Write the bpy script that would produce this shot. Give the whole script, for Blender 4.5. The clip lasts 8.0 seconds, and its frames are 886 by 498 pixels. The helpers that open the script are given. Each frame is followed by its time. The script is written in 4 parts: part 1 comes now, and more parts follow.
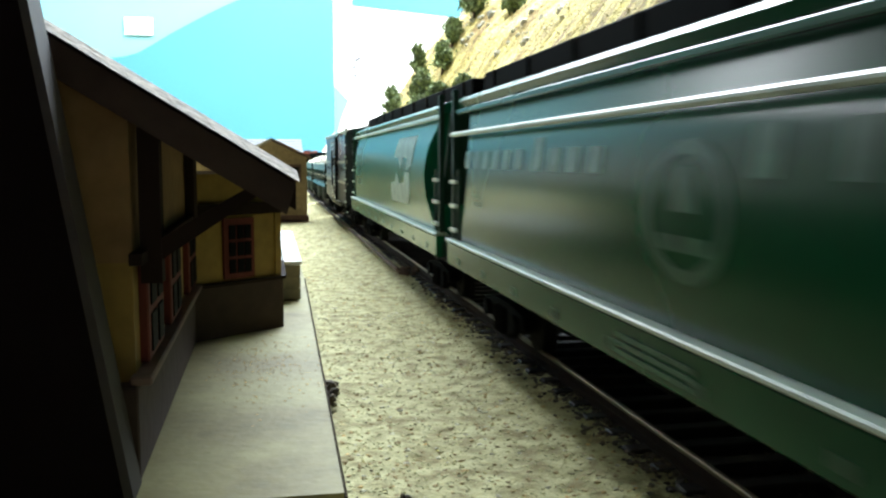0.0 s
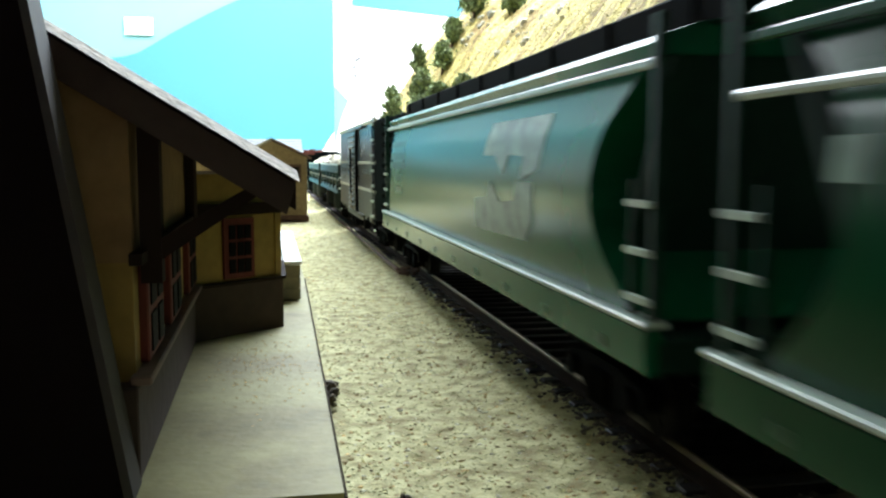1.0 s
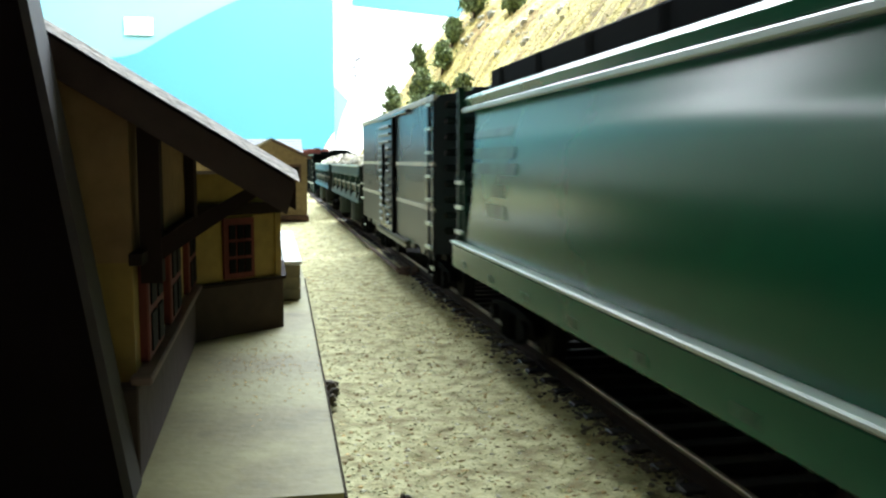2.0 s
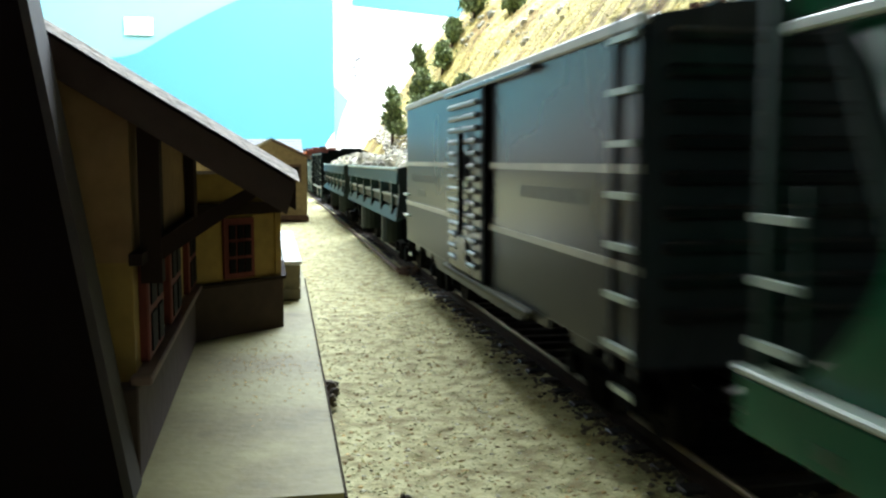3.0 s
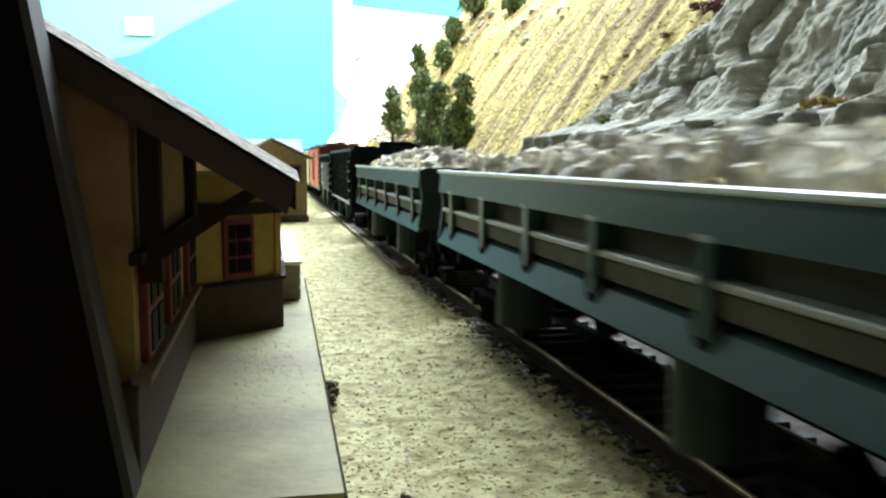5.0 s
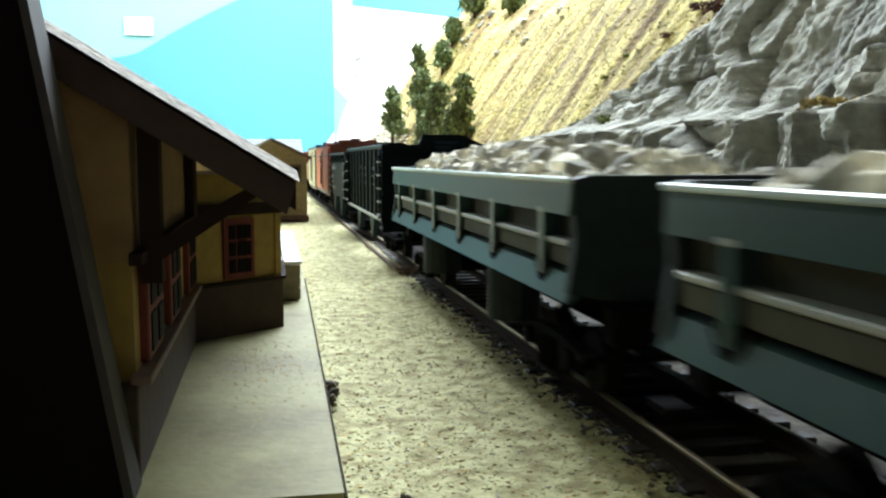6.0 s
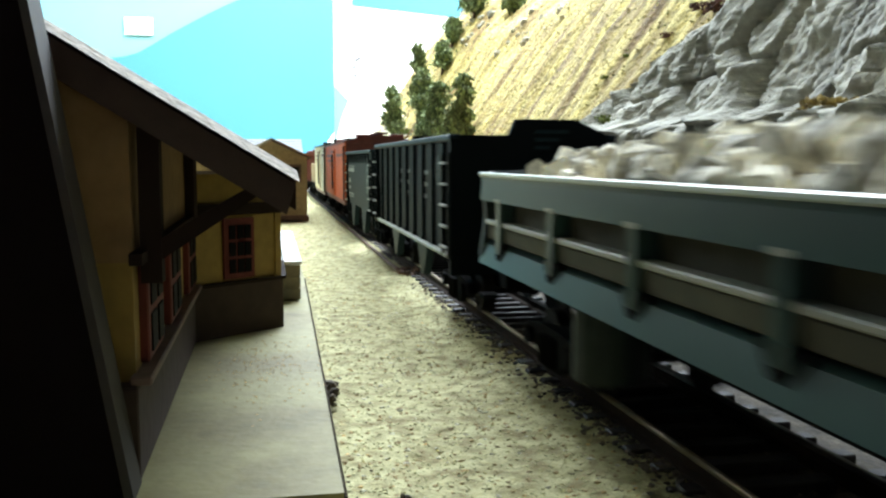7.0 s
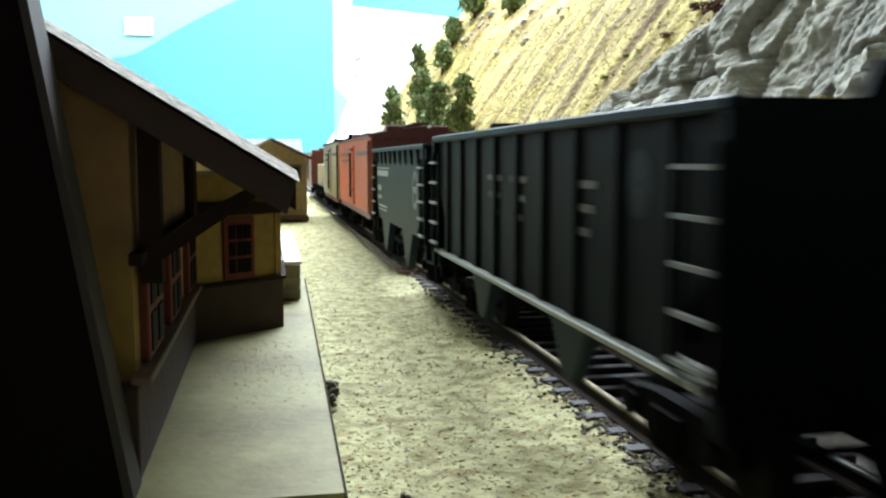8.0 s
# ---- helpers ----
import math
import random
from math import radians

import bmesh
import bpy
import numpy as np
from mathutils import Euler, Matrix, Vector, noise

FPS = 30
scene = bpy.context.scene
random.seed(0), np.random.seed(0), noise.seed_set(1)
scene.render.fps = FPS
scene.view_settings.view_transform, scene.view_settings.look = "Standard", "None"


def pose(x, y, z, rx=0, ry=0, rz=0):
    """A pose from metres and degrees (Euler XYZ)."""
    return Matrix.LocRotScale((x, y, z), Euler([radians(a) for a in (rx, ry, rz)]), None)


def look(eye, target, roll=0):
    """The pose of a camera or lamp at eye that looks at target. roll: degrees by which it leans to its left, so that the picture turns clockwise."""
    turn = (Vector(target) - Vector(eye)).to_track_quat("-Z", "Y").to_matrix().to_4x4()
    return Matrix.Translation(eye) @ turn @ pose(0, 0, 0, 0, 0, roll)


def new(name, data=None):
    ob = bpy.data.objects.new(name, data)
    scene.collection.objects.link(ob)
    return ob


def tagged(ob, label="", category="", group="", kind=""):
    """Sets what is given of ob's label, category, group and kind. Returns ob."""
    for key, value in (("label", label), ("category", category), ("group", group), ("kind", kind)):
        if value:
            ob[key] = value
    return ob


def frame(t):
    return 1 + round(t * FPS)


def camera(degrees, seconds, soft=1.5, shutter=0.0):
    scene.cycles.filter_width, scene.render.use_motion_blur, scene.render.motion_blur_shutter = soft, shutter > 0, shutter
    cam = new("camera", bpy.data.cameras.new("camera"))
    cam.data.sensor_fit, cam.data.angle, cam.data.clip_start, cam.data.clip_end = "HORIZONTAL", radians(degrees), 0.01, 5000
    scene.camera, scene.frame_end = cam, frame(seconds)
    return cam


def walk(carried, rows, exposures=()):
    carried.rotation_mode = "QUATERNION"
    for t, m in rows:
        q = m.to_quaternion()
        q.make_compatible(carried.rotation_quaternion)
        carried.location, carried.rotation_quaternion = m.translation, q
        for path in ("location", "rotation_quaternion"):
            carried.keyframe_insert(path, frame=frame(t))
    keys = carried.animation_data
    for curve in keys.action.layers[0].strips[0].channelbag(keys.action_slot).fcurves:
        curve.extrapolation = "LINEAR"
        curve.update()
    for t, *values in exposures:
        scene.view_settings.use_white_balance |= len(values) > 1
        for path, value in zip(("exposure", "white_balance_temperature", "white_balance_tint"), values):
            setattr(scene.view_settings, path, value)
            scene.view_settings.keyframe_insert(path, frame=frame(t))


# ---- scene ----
# HO-scale model railway: camera stands beside a station, a goods train comes towards it.
RAIL = 0.003          # top of rail
XC = 0.056            # centre line of the track
SPEED = 0.116         # metres a second, towards the camera

cam = camera(52.8, 8.0, soft=2.3, shutter=0.9)
EYE = (0.0, 0.0, 0.037)
CAM_POSE = pose(*EYE, 90 - 5.675, 0, -11.013)
walk(cam, [(0.0, CAM_POSE), (8.0, CAM_POSE)])

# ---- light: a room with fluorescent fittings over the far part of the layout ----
world = bpy.data.worlds.new("room_air")
scene.world = world
world.use_nodes = True
world.node_tree.nodes["Background"].inputs[0].default_value = (0.75, 0.85, 1.0, 1)
world.node_tree.nodes["Background"].inputs[1].default_value = 0.008


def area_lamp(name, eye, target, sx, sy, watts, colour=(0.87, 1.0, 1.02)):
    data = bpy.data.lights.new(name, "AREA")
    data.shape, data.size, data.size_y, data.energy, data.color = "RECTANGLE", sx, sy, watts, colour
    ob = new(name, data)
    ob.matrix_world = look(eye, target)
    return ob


area_lamp("fluorescent_light", (0.24, 1.12, 0.78), (0.24, 1.12, 0.0), 0.7, 0.9, 57, (0.88, 1.0, 1.12))
# Tube reaches left past view; the extra length is added to highlight car sides.
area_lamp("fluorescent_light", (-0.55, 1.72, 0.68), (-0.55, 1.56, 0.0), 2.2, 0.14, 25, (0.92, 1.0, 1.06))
scene.view_settings.exposure = 0.0


# ---- materials ----
def material(name, colour, rough=0.6, metal=0.0, grain=400.0, vary=0.15, stain=25.0, stain_by=0.2, bump=0.0, bump_scale=None, coat=0.0, random_by=0.0, gloss=0.5):
    m = bpy.data.materials.new(name)
    m.use_nodes = True
    nt = m.node_tree
    n, l = nt.nodes, nt.links
    b = n["Principled BSDF"]
    b.inputs["Roughness"].default_value, b.inputs["Metallic"].default_value = rough, metal
    b.inputs["Coat Weight"].default_value = coat
    b.inputs["Specular IOR Level"].default_value = gloss
    co = n.new("ShaderNodeTexCoord")
    fine, wide = n.new("ShaderNodeTexNoise"), n.new("ShaderNodeTexNoise")
    fine.inputs["Scale"].default_value, wide.inputs["Scale"].default_value = grain, stain
    fine.inputs["Detail"].default_value, wide.inputs["Detail"].default_value = 5, 4
    l.new(co.outputs["Object"], fine.inputs["Vector"]), l.new(co.outputs["Object"], wide.inputs["Vector"])

    def span(socket, by):
        r = n.new("ShaderNodeMapRange")
        r.inputs["From Min"].default_value, r.inputs["From Max"].default_value = 0.3, 0.7
        r.inputs["To Min"].default_value, r.inputs["To Max"].default_value = 1 - by, 1 + by
        l.new(socket, r.inputs["Value"])
        return r.outputs["Result"]

    mul = n.new("ShaderNodeMath")
    mul.operation = "MULTIPLY"
    l.new(span(fine.outputs["Fac"], vary), mul.inputs[0]), l.new(span(wide.outputs["Fac"], stain_by), mul.inputs[1])
    out = mul.outputs[0]
    if random_by:
        info, mr, m2 = n.new("ShaderNodeObjectInfo"), n.new("ShaderNodeMapRange"), n.new("ShaderNodeMath")
        geo = n.new("ShaderNodeNewGeometry")
        add, fr = n.new("ShaderNodeMath"), n.new("ShaderNodeMath")
        add.operation, fr.operation, m2.operation = "ADD", "FRACT", "MULTIPLY"
        l.new(info.outputs["Random"], add.inputs[0]), l.new(geo.outputs["Random Per Island"], add.inputs[1]), l.new(add.outputs[0], fr.inputs[0])
        l.new(fr.outputs[0], mr.inputs["Value"])
        mr.inputs["To Min"].default_value, mr.inputs["To Max"].default_value = 1 - random_by, 1 + random_by
        l.new(out, m2.inputs[0]), l.new(mr.outputs["Result"], m2.inputs[1])
        out = m2.outputs[0]
    mix = n.new("ShaderNodeVectorMath")
    mix.operation = "SCALE"
    mix.inputs[0].default_value = colour
    l.new(out, mix.inputs["Scale"]), l.new(mix.outputs["Vector"], b.inputs["Base Color"])
    rr = n.new("ShaderNodeMapRange")
    rr.inputs["To Min"].default_value, rr.inputs["To Max"].default_value = max(0.02, rough - 0.05), min(1, rough + 0.05)
    l.new(wide.outputs["Fac"], rr.inputs["Value"]), l.new(rr.outputs["Result"], b.inputs["Roughness"])
    if bump:
        bp, tx = n.new("ShaderNodeBump"), fine
        if bump_scale:
            tx = n.new("ShaderNodeTexNoise")
            tx.inputs["Scale"].default_value, tx.inputs["Detail"].default_value = bump_scale, 6
            l.new(co.outputs["Object"], tx.inputs["Vector"])
        bp.inputs["Strength"].default_value, bp.inputs["Distance"].default_value = 1.0, bump
        l.new(tx.outputs["Fac"], bp.inputs["Height"]), l.new(bp.outputs["Normal"], b.inputs["Normal"])
    return m


def two_tone(name, a, b_, scale, lo, hi, rough=0.9, bump=0.0005, bump_scale=300.0, squash=(1, 1, 1), grain_by=0.35):
    """Two colours mixed by a stretched noise, with a fine grain over both."""
    m = material(name, (1, 1, 1), rough, bump=bump, bump_scale=bump_scale)
    nt = m.node_tree
    n, l = nt.nodes, nt.links
    co, mp, tx, ramp, fine, mul = (n.new(k) for k in ("ShaderNodeTexCoord", "ShaderNodeMapping", "ShaderNodeTexNoise", "ShaderNodeValToRGB", "ShaderNodeTexNoise", "ShaderNodeMix"))
    mp.inputs["Scale"].default_value = squash
    tx.inputs["Scale"].default_value, tx.inputs["Detail"].default_value = scale, 6
    ramp.color_ramp.elements[0].position, ramp.color_ramp.elements[1].position = lo, hi
    ramp.color_ramp.elements[0].color, ramp.color_ramp.elements[1].color = (*a, 1), (*b_, 1)
    fine.inputs["Scale"].default_value, fine.inputs["Detail"].default_value = scale * 9, 3
    mr = n.new("ShaderNodeMapRange")
    mr.inputs["From Min"].default_value, mr.inputs["From Max"].default_value = 0.3, 0.7
    mr.inputs["To Min"].default_value, mr.inputs["To Max"].default_value = 1 - grain_by, 1 + grain_by
    vm = n.new("ShaderNodeVectorMath")
    vm.operation = "SCALE"
    l.new(co.outputs["Object"], mp.inputs["Vector"]), l.new(mp.outputs["Vector"], tx.inputs["Vector"]), l.new(co.outputs["Object"], fine.inputs["Vector"])
    l.new(tx.outputs["Fac"], ramp.inputs["Fac"]), l.new(fine.outputs["Fac"], mr.inputs["Value"])
    l.new(ramp.outputs["Color"], vm.inputs[0]), l.new(mr.outputs["Result"], vm.inputs["Scale"])
    l.new(vm.outputs["Vector"], n["Principled BSDF"].inputs["Base Color"])
    return m


M_GRAVEL = two_tone("tan_gravel", (0.27, 0.225, 0.100), (0.53, 0.50, 0.262), 300, 0.33, 0.58, 0.95, 0.0004, 700, grain_by=0.16)
M_STONE = material("tan_chip", (0.50, 0.475, 0.25), 0.9, random_by=0.22)
M_BROWN_CHIP = material("brown_chip", (0.40, 0.30, 0.14), 0.9, random_by=0.35)
M_PEBBLE = material("pale_pebble", (0.60, 0.57, 0.40), 0.85, random_by=0.2)
M_BALLAST = two_tone("dark_ballast", (0.030, 0.026, 0.02), (0.10, 0.082, 0.058), 150, 0.3, 0.7, 0.95, 0.0008, 700)
M_DARKSTONE = material("ballast_chip", (0.10, 0.08, 0.055), 0.9, random_by=0.6)
M_SLAB = two_tone("concrete_slab", (0.150, 0.120, 0.040), (0.285, 0.260, 0.108), 38, 0.36, 0.58, 0.72, 0.00015, 600, grain_by=0.1)
M_FLAKE = material("rust_flake", (0.58, 0.39, 0.15), 0.9, random_by=0.4)
M_SLAB_EDGE = material("slab_edge", (0.035, 0.028, 0.018), 1.0, gloss=0.05)
M_RAIL_TOP = material("rail_steel", (0.34, 0.33, 0.31), 0.32, 1.0, vary=0.1)
M_RAIL_DULL = material("dull_rail_head", (0.20, 0.16, 0.10), 0.5, 0.7)
M_RUST = material("rusty_rail", (0.030, 0.020, 0.015), 0.9, random_by=0.2, gloss=0.08)
M_TIE = material("tie_wood", (0.036, 0.030, 0.028), 0.55, random_by=0.35, bump=0.0002, gloss=0.22)
M_WALL_DARK = material("dark_brown_siding", (0.055, 0.032, 0.024), 0.8, bump=0.0002)
# Pier brown taken nearly to black: its unlit side is in the colour.
M_PIER = material("shaded_brown_wall", (0.010, 0.007, 0.007), 0.8, vary=0.05, stain=12, stain_by=0.1, gloss=0.06)
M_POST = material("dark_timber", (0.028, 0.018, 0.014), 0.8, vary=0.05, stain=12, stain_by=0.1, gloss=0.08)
M_YELLOW = material("yellow_stucco", (0.32, 0.205, 0.048), 0.7, bump=0.0001)
# Yellow stucco dimmed to ochre: the gable's shade is in the colour.
M_YELLOW_SHADE = material("shaded_yellow_stucco", (0.28, 0.168, 0.068), 0.85, bump=0.0001)
M_RED = material("red_window_paint", (0.15, 0.028, 0.020), 0.8)
M_SILL = material("grey_sill", (0.20, 0.13, 0.11), 0.7)
M_TRIM = material("dull_grey_trim", (0.045, 0.038, 0.035), 0.7)
M_GLASS_DARK = material("dark_pane", (0.010, 0.009, 0.009), 0.65, gloss=0.05)
M_ROOF_EDGE = material("pale_roof_edge", (0.40, 0.355, 0.30), 0.85, grain=900, vary=0.4, stain=60, stain_by=0.3, bump=0.0006)
M_TAN = material("tan_siding", (0.27, 0.19, 0.105), 0.75, bump=0.0002)
M_DOCK = material("weathered_dock_boards", (0.27, 0.235, 0.15), 0.85, bump=0.0002)
M_GREYROOF = material("grey_roofing", (0.10, 0.115, 0.12), 0.7)
M_BROWN = material("brown_base", (0.10, 0.05, 0.035), 0.7)
M_GREEN = material("green_car_paint", (0.003, 0.060, 0.022), 0.26, vary=0.05, stain=12, stain_by=0.1, gloss=0.15)
M_GREEN_B = material("bright_green_car_paint", (0.006, 0.100, 0.046), 0.26, vary=0.05, stain=12, stain_by=0.1, gloss=0.2)
# Body green darkened for the recessed ends, so the colour carries their shade.
M_GREEN_SHADE = material("shaded_green_end", (0.008, 0.03, 0.018), 0.5, gloss=0.18)
# Overhead light on rungs, flanges and ribs is put into this pale green.
M_RUNG = material("pale_lit_edge", (0.42, 0.50, 0.44), 0.35)
M_LETTER = material("worn_white_lettering", (0.20, 0.27, 0.23), 0.45, vary=0.3, stain=150, stain_by=0.35)
M_LETTER_SOFT = material("weathered_lettering", (0.14, 0.215, 0.17), 0.35, vary=0.3, stain=150, stain_by=0.35, gloss=0.2)
M_LETTER_DIM = material("faded_lettering", (0.038, 0.105, 0.062), 0.35, vary=0.3, stain=150, stain_by=0.35, gloss=0.18)
M_MARK = material("faded_grey_lettering", (0.052, 0.056, 0.056), 0.4, vary=0.3, gloss=0.25)
M_BLACK = material("black_underframe", (0.005, 0.005, 0.005), 0.85, gloss=0.03)
M_WHEEL = material("dark_wheel_steel", (0.012, 0.011, 0.010), 0.7, 0.1, gloss=0.1)
# Upper side kept lighter than the band, partly for reflected glare near the roof.
M_BOX = material("dark_grey_car_paint", (0.036, 0.041, 0.049), 0.28, vary=0.05, stain=12, stain_by=0.1, gloss=0.22)
M_BOX_BAND = material("black_band_paint", (0.010, 0.011, 0.013), 0.28, vary=0.05, stain=12, stain_by=0.1, gloss=0.22)
M_BOX_LOW = material("olive_grey_car_paint", (0.028, 0.029, 0.022), 0.4, vary=0.05, stain=12, stain_by=0.1, gloss=0.14)
M_STRIPE = material("cream_stripe", (0.42, 0.41, 0.34), 0.45)
# Door ribs get this grey for their lit tops; the door itself is black.
M_DOOR = material("lit_rib_grey", (0.10, 0.105, 0.105), 0.42, coat=0.1)
M_DUMP = material("grey_green_dump_paint", (0.036, 0.068, 0.060), 0.34, vary=0.05, stain=12, stain_by=0.1, gloss=0.14)
M_DUMP_TAN = material("dusty_panel", (0.075, 0.074, 0.050), 0.7, gloss=0.10)
# Pale tone paints the highlight on the dump car's ledges and rib caps.
M_DUMP_EDGE = material("pale_edge_paint", (0.30, 0.31, 0.26), 0.5)
# Darker dump paint on ends, floor and cylinders stands for their shade.
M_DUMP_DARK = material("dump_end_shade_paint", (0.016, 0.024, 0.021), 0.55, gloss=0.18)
M_LOAD = material("pale_stone", (0.64, 0.60, 0.48), 0.85, grain=900, vary=0.25, random_by=0.6, bump=0.0004)
M_HOPPER = material("black_hopper_paint", (0.0025, 0.0048, 0.0055), 0.55, vary=0.05, stain=12, stain_by=0.1, gloss=0.05)
M_HOPPER_GREY = material("slate_hopper_paint", (0.008, 0.018, 0.023), 0.5, vary=0.05, stain=12, stain_by=0.1, gloss=0.08)
M_ORANGE = material("orange_reefer_paint", (0.50, 0.085, 0.012), 0.6)
M_OXIDE = material("oxide_red_roof", (0.14, 0.035, 0.028), 0.55)
M_CREAM = material("cream_reefer_paint", (0.50, 0.44, 0.28), 0.5)
M_WHITE = material("white_marks", (0.30, 0.32, 0.31), 0.5)
M_EMBLEM = material("faded_pale_emblem", (0.10, 0.125, 0.125), 0.5)
M_GRAB = material("pale_grab_iron", (0.26, 0.27, 0.26), 0.5)
M_STUB = material("brown_rusty_stub", (0.13, 0.075, 0.05), 0.8, random_by=0.2)
M_ROCK = two_tone("grey_rock", (0.185, 0.18, 0.145), (0.415, 0.405, 0.33), 34, 0.33, 0.66, 0.9, 0.0013, 300, (1, 1, 0.4), grain_by=0.16)
M_GRASS = two_tone("yellow_turf", (0.175, 0.108, 0.030), (0.52, 0.42, 0.130), 26, 0.36, 0.60, 0.95, 0.0016, 350, (0.5, 2.0, 0.5), 0.5)
M_SCREE = two_tone("pale_scree", (0.40, 0.36, 0.26), (0.62, 0.59, 0.48), 40, 0.35, 0.65, 0.95, 0.001, 300)
M_TUFT = material("straw_tuft", (0.50, 0.42, 0.155), 0.95, random_by=0.5)
M_TUFT_GREEN = material("olive_tuft", (0.22, 0.22, 0.07), 0.95, random_by=0.5)
M_LEAF = material("dark_green_leaf", (0.21, 0.27, 0.125), 0.9, random_by=0.6)
M_BUSH = material("olive_bush", (0.14, 0.17, 0.03), 0.9, random_by=0.5)
M_BUSH_DRY = material("ochre_bush", (0.33, 0.24, 0.08), 0.95, random_by=0.5)
M_BRUSH = material("red_brown_brush", (0.13, 0.06, 0.045), 0.95, random_by=0.5)
M_BARK = material("brown_bark", (0.10, 0.07, 0.045), 0.9)
M_SKY = material("sky_blue_backdrop_paint", (0.17, 0.40, 0.47), 0.6, vary=0.03, stain=2, stain_by=0.08)
M_SKY_DEEP = material("deeper_blue_backdrop_paint", (0.052, 0.225, 0.335), 0.6, vary=0.03, stain=2, stain_by=0.1)
M_CLOUD = material("white_backdrop_paint", (0.80, 0.81, 0.80), 0.6, vary=0.03, stain=2, stain_by=0.04)
M_CARD = material("white_card", (0.85, 0.85, 0.83), 0.6)
M_ROOM = material("dim_room_paint", (0.38, 0.37, 0.36), 0.8)
M_CEIL = material("ceiling_board", (0.72, 0.72, 0.70), 0.8)
M_INK = material("dark_paint_stroke", (0.10, 0.10, 0.13), 0.7)


# ---- mesh tools ----
def finish(bm, name, mat, smooth=False):
    me = bpy.data.meshes.new(name)
    bmesh.ops.recalc_face_normals(bm, faces=bm.faces)
    bm.to_mesh(me)
    bm.free()
    me.materials.append(mat)
    if smooth:
        for p in me.polygons:
            p.use_smooth = True
    return me


def part(name, bm, mat, parent=None, label="", smooth=False):
    ob = new(name, finish(bm, name, mat, smooth))
    ob.parent = parent
    if label:
        ob["label"] = label
    return ob


def thing(name, at, label, category, group=""):
    ob = new(name)
    ob.empty_display_size = 0.01
    ob.matrix_basis = pose(*at)
    return tagged(ob, label, category, group)


def box(bm, x0, x1, y0, y1, z0, z1, bevel=0.0):
    r = bmesh.ops.create_cube(bm, size=1.0, matrix=Matrix.LocRotScale(((x0 + x1) / 2, (y0 + y1) / 2, (z0 + z1) / 2), None, (abs(x1 - x0), abs(y1 - y0), abs(z1 - z0))))
    if bevel:
        es = list({e for v in r["verts"] for e in v.link_edges})
        bmesh.ops.bevel(bm, geom=es, offset=bevel, segments=1, affect="EDGES")
    return bm


def one_box(x0, x1, y0, y1, z0, z1, bevel=0.0):
    return box(bmesh.new(), x0, x1, y0, y1, z0, z1, bevel)


def tube(bm, a, b, r, r2=None, seg=8):
    a, b = Vector(a), Vector(b)
    d = b - a
    m = Matrix.Translation((a + b) / 2) @ d.to_track_quat("Z", "Y").to_matrix().to_4x4()
    bmesh.ops.create_cone(bm, cap_ends=True, segments=seg, radius1=r, radius2=r if r2 is None else r2, depth=d.length, matrix=m)
    return bm


def prism(bm, pts, axis, lo, hi):
    """Extrudes a polygon. axis 'x': pts are (y, z); 'y': (x, z); 'z': (x, y)."""
    def at(p, k):
        return {"x": (k, p[0], p[1]), "y": (p[0], k, p[1]), "z": (p[0], p[1], k)}[axis]
    a = [bm.verts.new(at(p, lo)) for p in pts]
    b = [bm.verts.new(at(p, hi)) for p in pts]
    bm.faces.new(a)
    bm.faces.new(b[::-1])
    for i in range(len(pts)):
        j = (i + 1) % len(pts)
        bm.faces.new((a[i], b[i], b[j], a[j]))
    return bm


def lumps(bm, rng, centre, n, spread, size, flat=1.0, sub=1):
    """A clump of small uneven stones or leaf tufts."""
    for _ in range(n):
        c = [centre[i] + rng.uniform(-spread[i], spread[i]) for i in range(3)]
        s = size * rng.uniform(0.5, 1.3)
        m = Matrix.LocRotScale(c, Euler([rng.uniform(0, 6) for _ in range(3)]), (s * rng.uniform(0.7, 1.3), s * rng.uniform(0.7, 1.3), s * flat))
        r = bmesh.ops.create_icosphere(bm, subdivisions=sub, radius=1.0, matrix=m)
        for v in r["verts"]:
            v.co += Vector([rng.uniform(-0.22, 0.22) * s for _ in range(3)])


def soup(name, mats, count, rng, place, size):
    """Many little stones in one mesh: place() gives the spot, size() the radius."""
    verts, faces = [], []
    base = [(1, 0, 0), (-1, 0, 0), (0, 1, 0), (0, -1, 0), (0, 0, 1), (0, 0, -1)]
    tri = [(0, 2, 4), (2, 1, 4), (1, 3, 4), (3, 0, 4), (2, 0, 5), (1, 2, 5), (3, 1, 5), (0, 3, 5)]
    for _ in range(count):
        c, s = place(), size()
        q = Euler([rng.uniform(0, 6) for _ in range(3)]).to_matrix()
        k = len(verts)
        for b in base:
            w = q @ (Vector(b) * s * rng.uniform(0.6, 1.25))
            verts.append((c[0] + w.x, c[1] + w.y, c[2] + w.z * 0.5))
        faces += [tuple(k + i for i in t) for t in tri]
    me = bpy.data.meshes.new(name)
    me.from_pydata(verts, [], faces)
    me.materials.append(mats)
    return new(name, me)


def smooth01(x):
    x = max(0.0, min(1.0, x))
    return x * x * (3 - 2 * x)


# ---- the room and the backdrop ----
def wall_slab(name, x0, x1, y0, y1, z0, z1, mat, label, category="wall"):
    return tagged(part(name, one_box(x0, x1, y0, y1, z0, z1), mat), label, category, kind="structure")


CORNER = (0.145, 2.0)
wall_slab("wall_north", -1.9, CORNER[0], 2.0, 2.03, -0.9, 1.3, M_SKY, "room wall painted as a bright sky-blue backdrop", "backdrop")
wall_slab("wall_south", -1.9, 1.9, -1.63, -1.6, -0.9, 1.3, M_ROOM, "plain dim wall of the train room")
